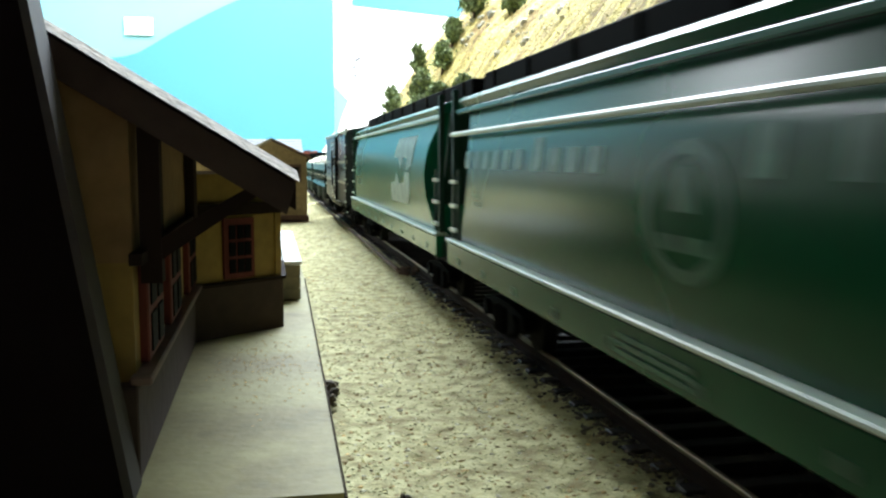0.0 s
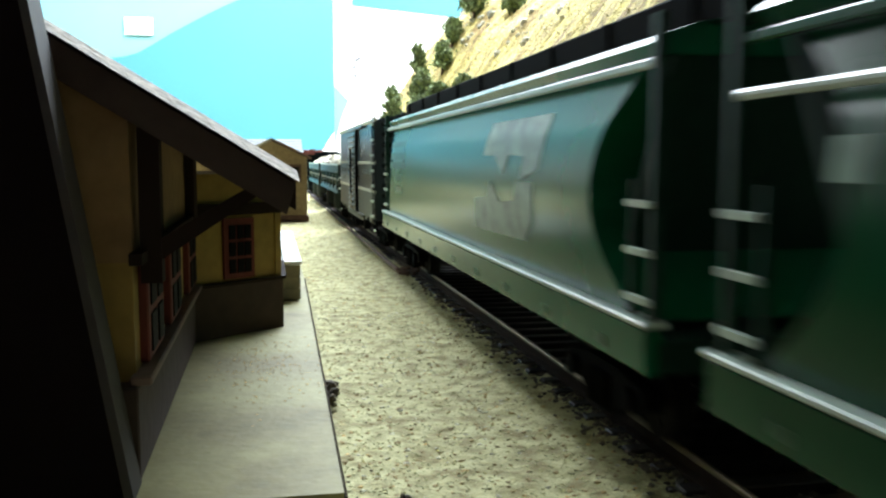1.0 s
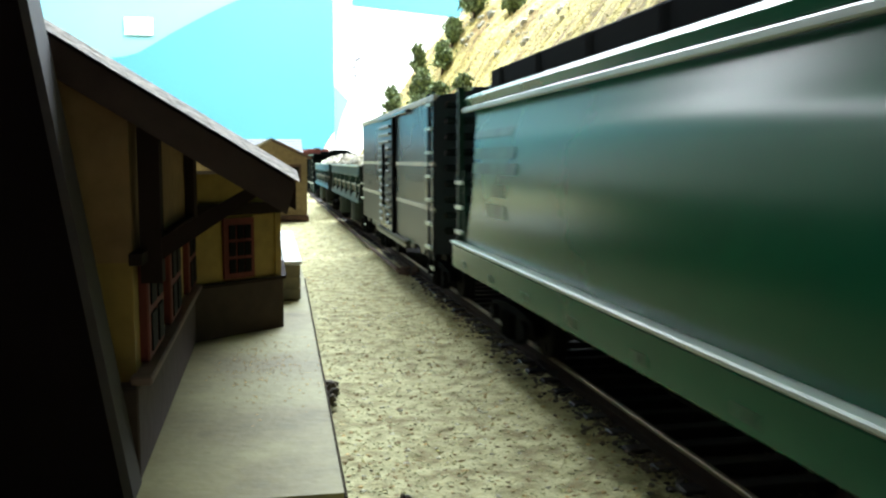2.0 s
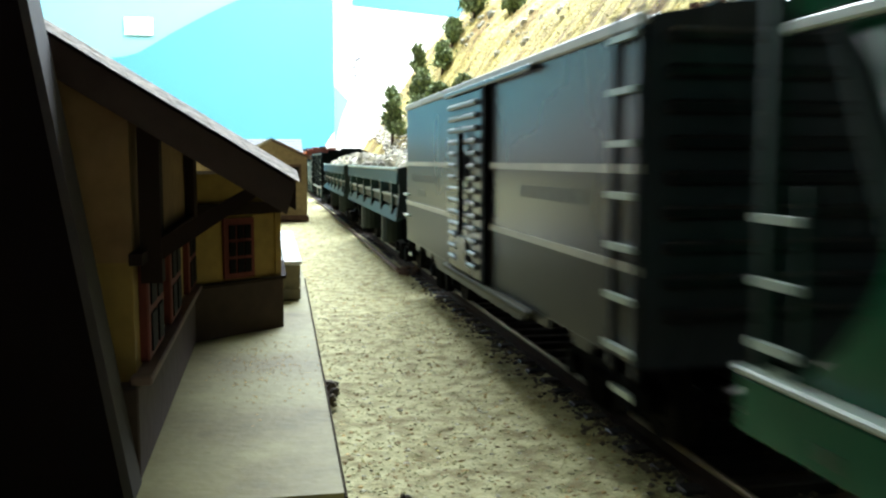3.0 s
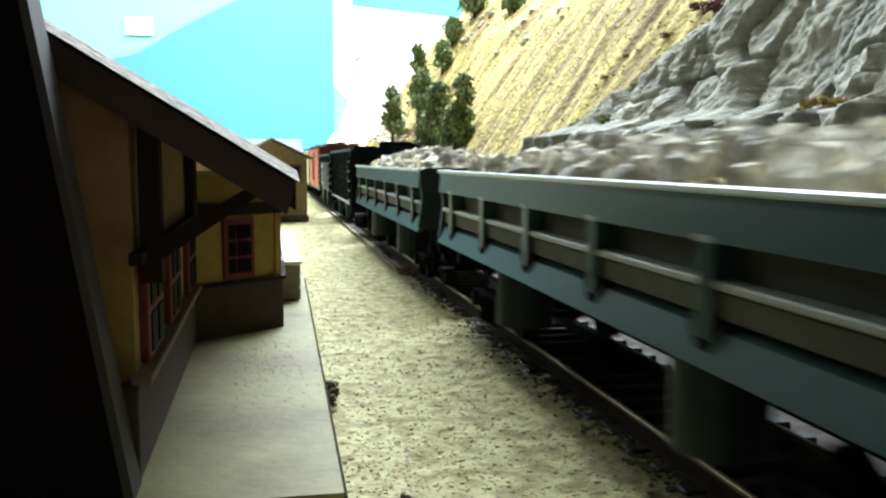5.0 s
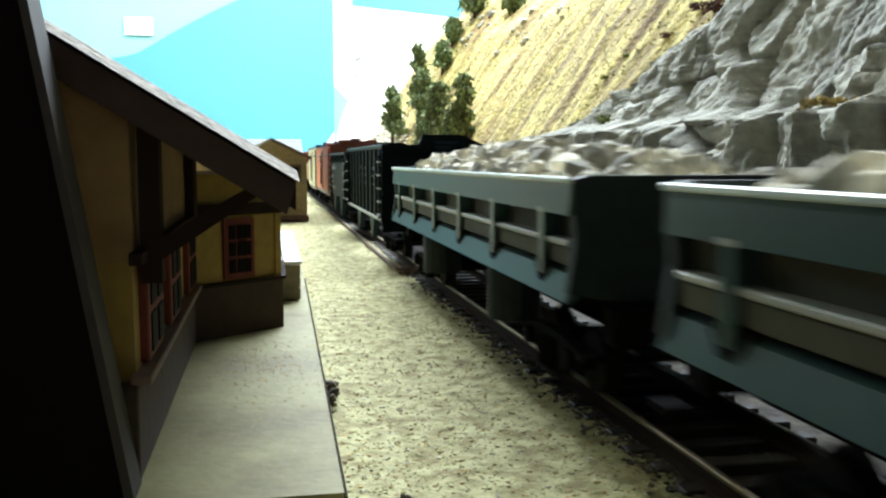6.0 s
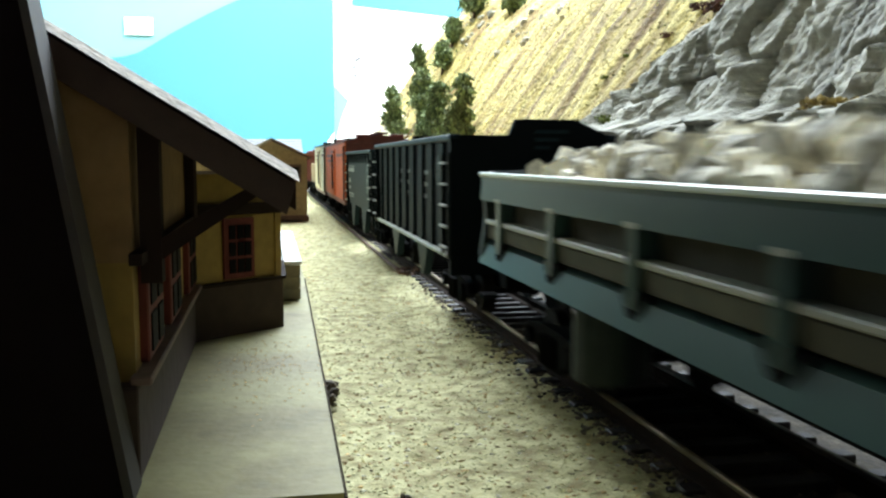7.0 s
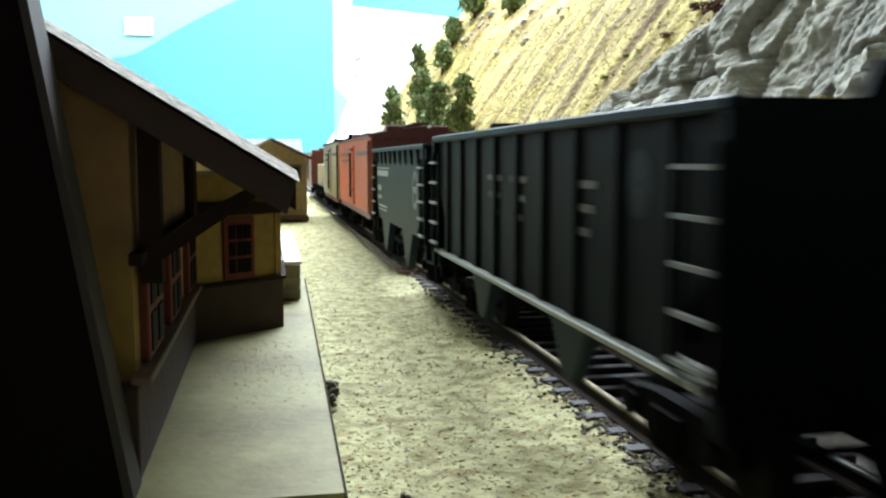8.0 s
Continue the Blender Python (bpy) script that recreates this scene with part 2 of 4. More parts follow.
wall_slab("wall_west", -1.93, -1.9, -1.6, 2.03, -0.9, 1.3, M_ROOM, "plain dim side wall of the train room")
wall_slab("wall_east", 1.9, 1.93, -1.6, 2.03, -0.9, 1.3, M_ROOM, "plain dim side wall behind the hillside")
wall_slab("ceiling", -1.93, 1.93, -1.63, 2.03, 1.3, 1.33, M_CEIL, "plain pale ceiling of the train room", "ceiling")
wall_slab("floor", -1.93, 1.93, -1.63, 2.03, -0.93, -0.9, M_ROOM, "plain grey floor below the layout", "floor")

# a second backdrop panel that comes forward behind the hill
bm = bmesh.new()
prism(bm, [(CORNER[0], 2.0), (1.9, 1.35), (1.9, 1.38), (CORNER[0], 2.03)], "z", -0.9, 1.3)
tagged(part("backdrop", bm, M_CLOUD), "white painted backdrop panel behind the hillside", "backdrop", kind="structure")


def on_panel(x, z, out=0.002):
    """A spot on the second panel, a little in front of it."""
    k = (x - CORNER[0]) / (1.9 - CORNER[0])
    return Vector((x - out * 0.35, 2.0 - 0.65 * k - out, z))


def panel_shape(name, outline, mat, label, out=0.002):
    b = bmesh.new()
    front = [b.verts.new(on_panel(x, z, out)) for x, z in outline]
    back = [b.verts.new(on_panel(x, z, out - 0.0015)) for x, z in outline]
    b.faces.new(front)
    b.faces.new(back[::-1])
    for i in range(len(front)):
        j = (i + 1) % len(front)
        b.faces.new((front[i], back[i], back[j], front[j]))
    return tagged(part(name, b, mat), label, "backdrop", kind="structure")


panel_shape("backdrop_band", [(0.185, 0.372), (0.42, 0.338), (1.2, 0.25), (1.2, 1.2), (0.185, 1.2)], M_SKY_DEEP, "blue painted upper band of the backdrop panel")
panel_shape("backdrop_patch", [(0.146, 0.05), (0.146, 0.2), (0.175, 0.168), (0.160, 0.13), (0.150, 0.09)], M_SKY, "pale blue painted patch beside the corner", 0.0022)
for k, (x, z, w, tilt) in enumerate([(0.190, 0.255, 0.014, 0.6), (0.184, 0.238, 0.010, 0.9), (0.187, 0.222, 0.008, 0.5)]):
    panel_shape("paint_stroke", [(x, z), (x + w, z + w * tilt), (x + w * 1.05, z + w * tilt - 0.004), (x + 0.002, z - 0.004)], M_INK, "thin dark painted stroke on the white backdrop", 0.004)

# the mountain painted on the blue wall
ridge = [(-0.345, 0.247), (-0.322, 0.250), (-0.292, 0.254), (-0.265, 0.262), (-0.236, 0.279), (-0.200, 0.302), (-0.165, 0.322), (-0.120, 0.347), (-0.083, 0.366), (-0.053, 0.379), (-0.010, 0.394), (0.050, 0.408), (CORNER[0] - 0.001, 0.42)]
bm = bmesh.new()
prism(bm, [(-0.345, -0.1), *ridge, (CORNER[0] - 0.001, -0.1)], "y", 1.996, 1.9985)
tagged(part("backdrop_mountain", bm, M_SKY_DEEP), "deeper blue mountain shape painted on the backdrop", "backdrop", kind="structure")
bm = bmesh.new()
prism(bm, [(0.108, 0.040), (0.144, 0.040), (0.144, 0.100), (0.132, 0.083)], "y", 1.993, 1.9955)
tagged(part("backdrop_slope", bm, M_CLOUD), "white painted slope at the foot of the blue backdrop", "backdrop", kind="structure")
bm = one_box(-0.290, -0.233, 1.9935, 1.9955, 0.299, 0.335)
tagged(part("paper_tag", bm, M_CARD), "small white paper tag stuck on the blue wall", "paper tag")

# ---- ground ----
rng = random.Random(4)


def sheet(name, xs, ys, height, mat, smooth=True):
    """A height field over any rising rows of x and y."""
    verts = [(x, y, height(x, y)) for y in ys for x in xs]
    w = len(xs)
    faces = [(j * w + i, j * w + i + 1, (j + 1) * w + i + 1, (j + 1) * w + i) for j in range(len(ys) - 1) for i in range(w - 1)]
    me = bpy.data.meshes.new(name)
    me.from_pydata(verts, [], faces)
    me.materials.append(mat)
    for p in me.polygons:
        p.use_smooth = smooth
    return new(name, me)


def grid_mesh(name, x0, x1, y0, y1, nx, ny, height, mat, smooth=True):
    return sheet(name, [x0 + (x1 - x0) * i / nx for i in range(nx + 1)], [y0 + (y1 - y0) * j / ny for j in range(ny + 1)], height, mat, smooth)


def ground_z(x, y):
    n = noise.noise(Vector((x * 50, y * 50, 0))) * 0.0002
    if x > 0.0 and y < 0.9:
        n += noise.noise(Vector((x * 420, y * 420, 3))) * 0.00028 + noise.noise(Vector((x * 900, y * 900, 8))) * 0.00010
        n += noise.noise(Vector((x * 190, y * 190, 6))) * 0.00030
    return n - 0.0006 + 0.0008 * smooth01((x - 0.034) / 0.006) * (1 if x < 0.05 else 0)


wall_slab("layout_board", -1.2, 1.88, -0.5, 1.99, -0.06, -0.003, M_BROWN, "plywood base board of the model layout", "table")
GX = [-0.3 + 0.01 * i for i in range(31)] + [0.00045 * i for i in range(1, 103)] + [0.0466, 0.0470]
GY = [0.055]
while GY[-1] < 1.18:
    GY.append(GY[-1] + max(0.00045, GY[-1] * 0.0045))
GY.append(1.2)
tagged(sheet("ground", GX, GY, ground_z, M_GRAVEL), "fine tan gravel beside the track", "ground", kind="structure")
# Tan gravel bank in the ballast colour, to hold the shade behind the train.
tagged(grid_mesh("ground", 0.094, 0.17, -0.2, 1.2, 40, 200, lambda x, y: ground_z(x, y) + 0.007 * smooth01((x - 0.094) / 0.004), M_BALLAST), "gravel bank beyond the track, coloured dark for the shade there", "ground", kind="structure")
tagged(grid_mesh("ground", -1.2, 0.6, 1.2, 1.98, 60, 40, ground_z, M_GRAVEL), "tan gravel at the far end of the layout", "ground", kind="structure")


def bed_z(x, y):
    d = abs(x - XC)
    return -0.0009 + noise.noise(Vector((x * 300, y * 300, 7))) * 0.0004 - 0.0006 * smooth01((d - 0.014) / 0.006)


tagged(grid_mesh("track_bed", 0.0455, 0.096, -0.25, 1.98, 36, 900, bed_z, M_BALLAST), "dark ballast bed under the track", "track bed", kind="structure")


def spot_gravel():
    x, y = rng.uniform(0.006, 0.0462), 0.05 + 0.75 * rng.random() ** 1.6
    return x, y, ground_z(x, y)


tagged(soup("gravel_chips", M_STONE, 16000, rng, spot_gravel, lambda: 0.00026 * rng.uniform(0.5, 1.6)), "loose tan gravel chips on the ground", "gravel", kind="stuff")


tagged(soup("brown_chips", M_BROWN_CHIP, 3600, rng, spot_gravel, lambda: 0.00036 * rng.uniform(0.5, 1.5)), "loose brown chips among the tan gravel", "gravel", kind="stuff")
tagged(soup("pale_pebbles", M_PEBBLE, 900, rng, spot_gravel, lambda: 0.00045 * rng.uniform(0.5, 1.4)), "pale larger pebbles among the gravel", "gravel", kind="stuff")


tagged(soup("rusty_specks", M_FLAKE, 420, rng, spot_gravel, lambda: 0.00030 * rng.uniform(0.5, 1.6)), "rust brown specks strewn over the gravel", "gravel", kind="stuff")
tagged(soup("dark_specks", M_DARKSTONE, 110, rng, spot_gravel, lambda: 0.00030 * rng.uniform(0.5, 1.5)), "dark specks strewn over the gravel", "gravel", kind="stuff")


def spot_ballast():
    x, y = XC + rng.choice((-1, -1, 0.55)) * abs(rng.gauss(0.0125, 0.0042)), 0.05 + 0.9 * rng.random() ** 1.5
    return x, y, bed_z(x, y) + 0.0002


tagged(soup("ballast_chips", M_DARKSTONE, 7000, rng, spot_ballast, lambda: 0.0005 * rng.uniform(0.5, 1.5)), "dark brown ballast chips beside the ties", "ballast", kind="stuff")


# Real dark ballast crumbs, spread wider near the camera to add the train's shadow.
def spot_edge():
    y = 0.06 + 0.26 * rng.random() ** 1.2 if rng.random() < 0.88 else rng.uniform(0.3, 0.7)
    x = 0.0472 - abs(rng.gauss(0, 0.0024 if y < 0.26 else 0.0010))
    return x, y, ground_z(x, y) + 0.0002


tagged(soup("edge_crumbs", M_DARKSTONE, 2300, rng, spot_edge, lambda: 0.00042 * rng.uniform(0.5, 1.6)), "dark crumbs along the near edge of the ties", "ballast", kind="stuff")

# ---- railway track ----
track = tagged(new("railway_track"), "single straight model railway track with dark ties", "railway track", kind="structure")
for sx in (-1, 1):
    x = XC + sx * 0.0080
    b = bmesh.new()
    prism(b, [(x - 0.0013, 0.0004), (x + 0.0013, 0.0004), (x + 0.0012, 0.0008), (x + 0.0003, 0.0011), (x + 0.0003, 0.0023), (x - 0.0003, 0.0023), (x - 0.0003, 0.0011), (x - 0.0012, 0.0008)], "y", -0.25, 1.97)
    rail = part("rail", b, M_RUST, track)
    # Far head is the brighter metal: its glint is put into the material.
    part("rail_head", one_box(x - 0.00045, x + 0.00045, -0.25, 1.97, 0.0022, RAIL - 0.00005, 0.0002), M_RAIL_TOP if sx > 0 else M_RAIL_DULL, rail, "rail head brightened for its glint" if sx > 0 else "dull rusty rail head")
tie_mesh = finish(one_box(-0.0120, 0.0145, -0.0013, 0.0013, -0.001, 0.0007, 0.0002), "tie", M_TIE)
for k in range(270):
    o = new("tie", tie_mesh)
    o.parent = track
    o.location, o.rotation_euler = (XC + rng.uniform(-0.0005, 0.0005), -0.22 + k * 0.0072, 0), (0, 0, rng.uniform(-0.02, 0.02))

# an old rail stub that lies beside the track
stub = thing("rail_stub", (0, 0, 0), "rusty loose rail lying on the gravel beside the track", "rail")
b = bmesh.new()
tube(b, (0.0412, 0.285, 0.0010), (0.0413, 0.47, 0.0010), 0.0007, seg=6)
tube(b, (0.0413, 0.47, 0.0010), (0.0425, 0.95, 0.0010), 0.0007, seg=6)
part("stub_rail", b, M_STUB, stub)
b = bmesh.new()
lumps(b, rng, (0.0440, 0.286, 0.0010), 34, (0.0032, 0.007, 0.0005), 0.0007)
part("debris", b, M_STUB, stub, "clump of rusty brown scrap")

# ---- station ----
def spot_stain():
    return rng.gauss(-0.001, 0.0045), rng.gauss(0.145, 0.013), 0.00402


tagged(soup("rust_flakes", M_FLAKE, 320, rng, spot_stain, lambda: 0.00018 * rng.uniform(0.5, 1.6)), "rust brown flakes strewn on the platform", "flakes", kind="stuff")
PZ = 0.004
platform = tagged(new("platform"), "worn pale concrete platform slab beside the station", "platform", kind="structure")
b = bmesh.new()
prism(b, [(-0.16, 0.0875), (0.0068, 0.0865), (0.0092, 0.255), (0.0092, 0.33), (-0.16, 0.33)], "z", -0.002, PZ)
part("slab", b, M_SLAB, platform)
b = bmesh.new()
prism(b, [(0.0069, 0.0865), (0.0072, 0.0865), (0.0097, 0.255), (0.0093, 0.255)], "z", -0.002, PZ - 0.0005)
part("slab_edge", b, M_SLAB_EDGE, platform, "dark worn edge of the slab")
b = bmesh.new()
lumps(b, rng, (0.0088, 0.137, 0.001), 14, (0.0007, 0.006, 0.0008), 0.0008)
lumps(b, rng, (0.0120, 0.094, -0.0001), 16, (0.004, 0.0012, 0.0002), 0.00035)
tagged(part("dark_scrap", b, M_DARKSTONE), "dark crumbs along the edge of the platform", "gravel", kind="stuff")

station = thing("station", (0, 0, 0), "small yellow half-timbered station with dark brown base", "station building")
WX = -0.0135
# long wall towards the track, dark base below, stucco above
part("base_wall", one_box(-0.06, WX, 0.0935, 0.168, PZ, 0.0138, 0.0002), M_WALL_DARK, station, "dark brown boarded base wall")
part("upper_wall", one_box(-0.06, WX - 0.0006, 0.0966, 0.168, 0.0138, 0.0264), M_YELLOW, station, "yellow stucco wall")
part("sill_ledge", one_box(WX - 0.001, WX + 0.0013, 0.0945, 0.1655, 0.0138, 0.0147, 0.0002), M_SILL, station, "grey ledge over the base")
for y in (0.1073, 0.130, 0.1577):
    w = part("window", one_box(WX - 0.0008, WX + 0.0004, y - 0.0070, y + 0.0070, 0.0150, 0.0258, 0.0002), M_RED, station, "red framed window")
    for sy in (-1, 1):
        for z in (0.0180, 0.0232):
            part("pane", one_box(WX + 0.0003, WX + 0.0006, y + sy * 0.0031 - 0.0022, y + sy * 0.0031 + 0.0022, z - 0.0021, z + 0.0021), M_GLASS_DARK, w)
for y in (0.160,):
    part("wall_post", one_box(WX - 0.0005, WX + 0.001, y - 0.0034, y + 0.0034, 0.0262, 0.0410, 0.0001), M_POST, station)
part("wall_plate", one_box(WX - 0.0005, WX + 0.0008, 0.0935, 0.168, 0.0264, 0.0276), M_POST, station)

bm = bmesh.new()
prism(bm, [(WX - 0.0006, 0.0264), (WX - 0.0006, 0.0420), (-0.075, 0.0800), (-0.075, 0.0264)], "y", 0.0966, 0.168)
part("gable_wall", bm, M_YELLOW_SHADE, station, "yellow stucco gable wall, dimmed to ochre for its shade")
for k in range(1, 4):
    x = WX - 0.0016 - 0.0085 * k
    part("gable_post", one_box(x - 0.0011, x + 0.0011, 0.0958, 0.0966, 0.0150, 0.0430 + 0.0050 * k), M_POST, station)

# bay with slanted sides
bay = [(-0.0135, 0.1655), (0.0024, 0.1785), (0.0024, 0.205), (-0.0135, 0.218)]
back = [(-0.02, 0.218), (-0.02, 0.1655)]
b = bmesh.new()
prism(b, bay + back, "z", PZ, 0.0138)
part("bay_base", b, M_WALL_DARK, station, "dark brown base of the bay")
b = bmesh.new()
inner = [(-0.0138, 0.1660), (0.0019, 0.1788), (0.0019, 0.2047), (-0.0138, 0.2175)]
prism(b, inner + back, "z", 0.0138, 0.0345)
part("bay_wall", b, M_YELLOW, station, "yellow stucco bay wall")
b = bmesh.new()
prism(b, [(-0.0137, 0.1648), (0.0030, 0.1782), (0.0030, 0.2053), (-0.0137, 0.2187), (-0.02, 0.2187), (-0.02, 0.1648)], "z", 0.0137, 0.0143)
part("bay_ledge", b, M_POST, station)
u = (Vector((0.0019, 0.1788, 0)) - Vector((-0.0138, 0.1660, 0))).normalized()
nrm = Vector((u.y, -u.x, 0))


def bay_board(name, s0, s1, z0, z1, out, mat, parent, label=""):
    p = Vector((-0.0138, 0.1660, 0))
    a, c = p + u * s0, p + u * s1
    bb = bmesh.new()
    prism(bb, [(a.x, a.y), (c.x, c.y), (c.x + nrm.x * out, c.y + nrm.y * out), (a.x + nrm.x * out, a.y + nrm.y * out)], "z", z0, z1)
    return part(name, bb, mat, parent, label)


w = bay_board("window", 0.0065, 0.0135, 0.0148, 0.0262, 0.0006, M_RED, station, "red framed bay window")
for s in (0.0083, 0.0102, 0.0119):
    for z in (0.0172, 0.0204, 0.0236):
        bay_board("pane", s - 0.0007, s + 0.0007, z - 0.0013, z + 0.0013, 0.0009, M_GLASS_DARK, w)
bay_board("corner_post", 0.0188, 0.0202, 0.0143, 0.0345, 0.0004, M_YELLOW, station)
bay_board("bay_beam", 0.0, 0.0202, 0.0268, 0.0290, 0.0008, M_POST, station)

# roof: slopes down to the track, with a deep overhang and brackets
RY0, RY1 = 0.0955, 0.30
EX, EZ, PITCH = 0.0028, 0.0347, 0.618
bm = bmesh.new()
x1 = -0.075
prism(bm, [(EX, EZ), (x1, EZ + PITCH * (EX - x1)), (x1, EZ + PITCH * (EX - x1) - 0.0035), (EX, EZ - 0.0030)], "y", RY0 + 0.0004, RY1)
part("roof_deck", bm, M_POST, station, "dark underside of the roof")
bm = bmesh.new()
prism(bm, [(EX + 0.0004, EZ), (x1, EZ + PITCH * (EX + 0.0004 - x1)), (x1, EZ + PITCH * (EX + 0.0004 - x1) + 0.0010), (EX + 0.0002, EZ + 0.0012)], "y", RY0 - 0.0008, RY1)
for v in bm.verts:
    if v.co.y < RY0 and v.co.z > EZ + PITCH * (EX + 0.0004 - v.co.x) + 0.0005:
        v.co.y += 0.0035
part("roof_cover", bm, M_ROOF_EDGE, station, "pale weathered roof edge")
bm = bmesh.new()
prism(bm, [(EX, EZ - 0.0002), (x1, EZ + PITCH * (EX - x1) - 0.0002), (x1, EZ + PITCH * (EX - x1) - 0.0042), (EX - 0.001, EZ - 0.0034)], "y", RY0 - 0.0004, RY0 + 0.0004)
part("barge_board", bm, M_WALL_DARK, station, "dark barge board under the roof edge")
for y in (0.0995,):
    b = bmesh.new()
    prism(b, [(WX, 0.0250), (WX, 0.0275), (-0.0015, 0.0345), (0.0008, 0.0345)], "y", y - 0.0011, y + 0.0011)
    prism(b, [(WX, 0.0240), (WX, 0.0405), (WX + 0.0022, 0.0400), (WX + 0.0022, 0.0240)], "y", y - 0.0014, y + 0.0014)
    part("roof_bracket", b, M_POST, station, "dark timber bracket")

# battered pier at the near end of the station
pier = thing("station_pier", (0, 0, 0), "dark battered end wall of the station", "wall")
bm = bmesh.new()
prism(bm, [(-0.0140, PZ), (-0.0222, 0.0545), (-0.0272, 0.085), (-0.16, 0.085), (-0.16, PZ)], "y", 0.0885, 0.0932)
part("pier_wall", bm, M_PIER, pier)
bm = bmesh.new()
prism(bm, [(-0.0134, PZ), (-0.0216, 0.0545), (-0.0266, 0.085), (-0.0274, 0.085), (-0.0224, 0.0545), (-0.0143, PZ)], "y", 0.0880, 0.0934)
part("corner_trim", bm, M_TRIM, pier, "grey corner trim")

# freight dock with a pale top
dock = thing("freight_dock", (0, 0, 0), "low brown freight dock with a pale top", "loading dock")
part("dock_body", one_box(-0.02, 0.0066, 0.212, 0.30, PZ, 0.0125, 0.0002), M_DOCK, dock)
for k in range(6):
    part("plank", one_box(-0.02 + 0.0046 * k, -0.0157 + 0.0046 * k, 0.2112, 0.302, 0.0125, 0.0134, 0.0002), M_CARD, dock, "pale top board")
for k in range(3):
    part("face_board", one_box(-0.02, 0.0069, 0.2116, 0.2120, 0.0044 + 0.0027 * k, 0.0069 + 0.0027 * k), M_DOCK, dock)


# ---- the second house down the line ----
house = thing("freight_house", (0, 0, 0), "tan clapboard house with a gabled grey roof", "house")
part("foundation", one_box(-0.025, 0.0236, 0.551, 0.66, 0.0, 0.0035, 0.0003), M_BROWN, house, "brown foundation")
bm = bmesh.new()
prism(bm, [(-0.0205, 0.0035), (0.0226, 0.0035), (0.0226, 0.0385), (0.0020, 0.0485), (-0.0205, 0.0375)], "y", 0.553, 0.64)
part("gable_wall", bm, M_TAN, house)
for z in range(13):
    zz = 0.006 + z * 0.0026
    part("clapboard", one_box(-0.0205, 0.0229, 0.5524, 0.5532, zz, zz + 0.0022), M_TAN, house)
for sx in (-1, 1):
    bm = bmesh.new()
    ex = 0.0020 + sx * 0.0236
    prism(bm, [(0.0020, 0.0492), (ex, 0.0378), (ex, 0.0390), (0.0020, 0.0504)], "y", 0.549, 0.65)
    part("roof_slope", bm, M_BROWN, house, "dark roof slope")
    bm = bmesh.new()
    prism(bm, [(0.0020, 0.0486), (ex, 0.0372), (ex, 0.0390), (0.0020, 0.0504)], "y", 0.5478, 0.5489)
    part("rake_board", bm, M_ROOF_EDGE if sx < 0 else M_BROWN, house)
w = part("window", one_box(0.012, 0.0195, 0.5515, 0.5524, 0.024, 0.0345), M_BROWN, house, "dark red window")
part("pane", one_box(0.0133, 0.0182, 0.5510, 0.5515, 0.0255, 0.033), M_GLASS_DARK, w)
bm = bmesh.new()
prism(bm, [(0.60, 0.0415), (0.632, 0.0515), (0.664, 0.0415), (0.664, 0.0400), (0.632, 0.0500), (0.60, 0.0400)], "x", -0.06, 0.0226)
part("main_roof", bm, M_GREYROOF, house, "grey ribbed roof of the house")
for k in range(5):
    zz = 0.0425 + 0.002 * k
    part("roof_rib", one_box(-0.06, 0.0228, 0.6012 + 0.0064 * k, 0.6018 + 0.0064 * k, zz - 0.0016, zz - 0.0004), M_GREYROOF, house)
part("main_wall", one_box(-0.055, 0.0205, 0.605, 0.66, 0.0035, 0.0405), M_TAN, house)


# ---- hillside ----
def hill_z(x, y):
    """Height of the turf slope behind the track."""
    far = smooth01((y - 0.65) / 0.28)
    foot = 0.118 + 0.010 * noise.noise(Vector((y * 4, 1.3, 0))) - 0.034 * far
    d = x - foot
    if d < 0:
        z = 2.5 * d
    elif d < 0.085:
        z = 1.40 * d
    elif d < 0.131:
        z = 0.119 + 0.90 * (d - 0.085)
    else:
        z = 0.1604 + 0.40 * min(0.053, d - 0.131) + 0.12 * max(0.0, d - 0.184)
    z = 0.024 + z * (1 + 0.13 * far)
    z = -0.002 + (z + 0.002) * (1 - smooth01((y - 0.97) / 0.15))
    z -= abs(noise.noise(Vector((x * 5, y * 55 + x * 12, 21)))) * 0.008
    z += noise.noise(Vector((x * 14, y * 14, 5))) * 0.005 + noise.noise(Vector((x * 45, y * 30, 9))) * 0.0025 + noise.noise(Vector((x * 150, y * 120, 2))) * 0.0008
    return max(z, -0.002)


tagged(grid_mesh("hillside", 0.083, 0.62, -0.25, 1.16, 200, 480, hill_z, M_GRASS), "steep slope of dry yellow turf", "hill", kind="structure")


def rock_top(y):
    return max(0.0, min(0.15, 0.040 + (0.380 - y) * 0.47))


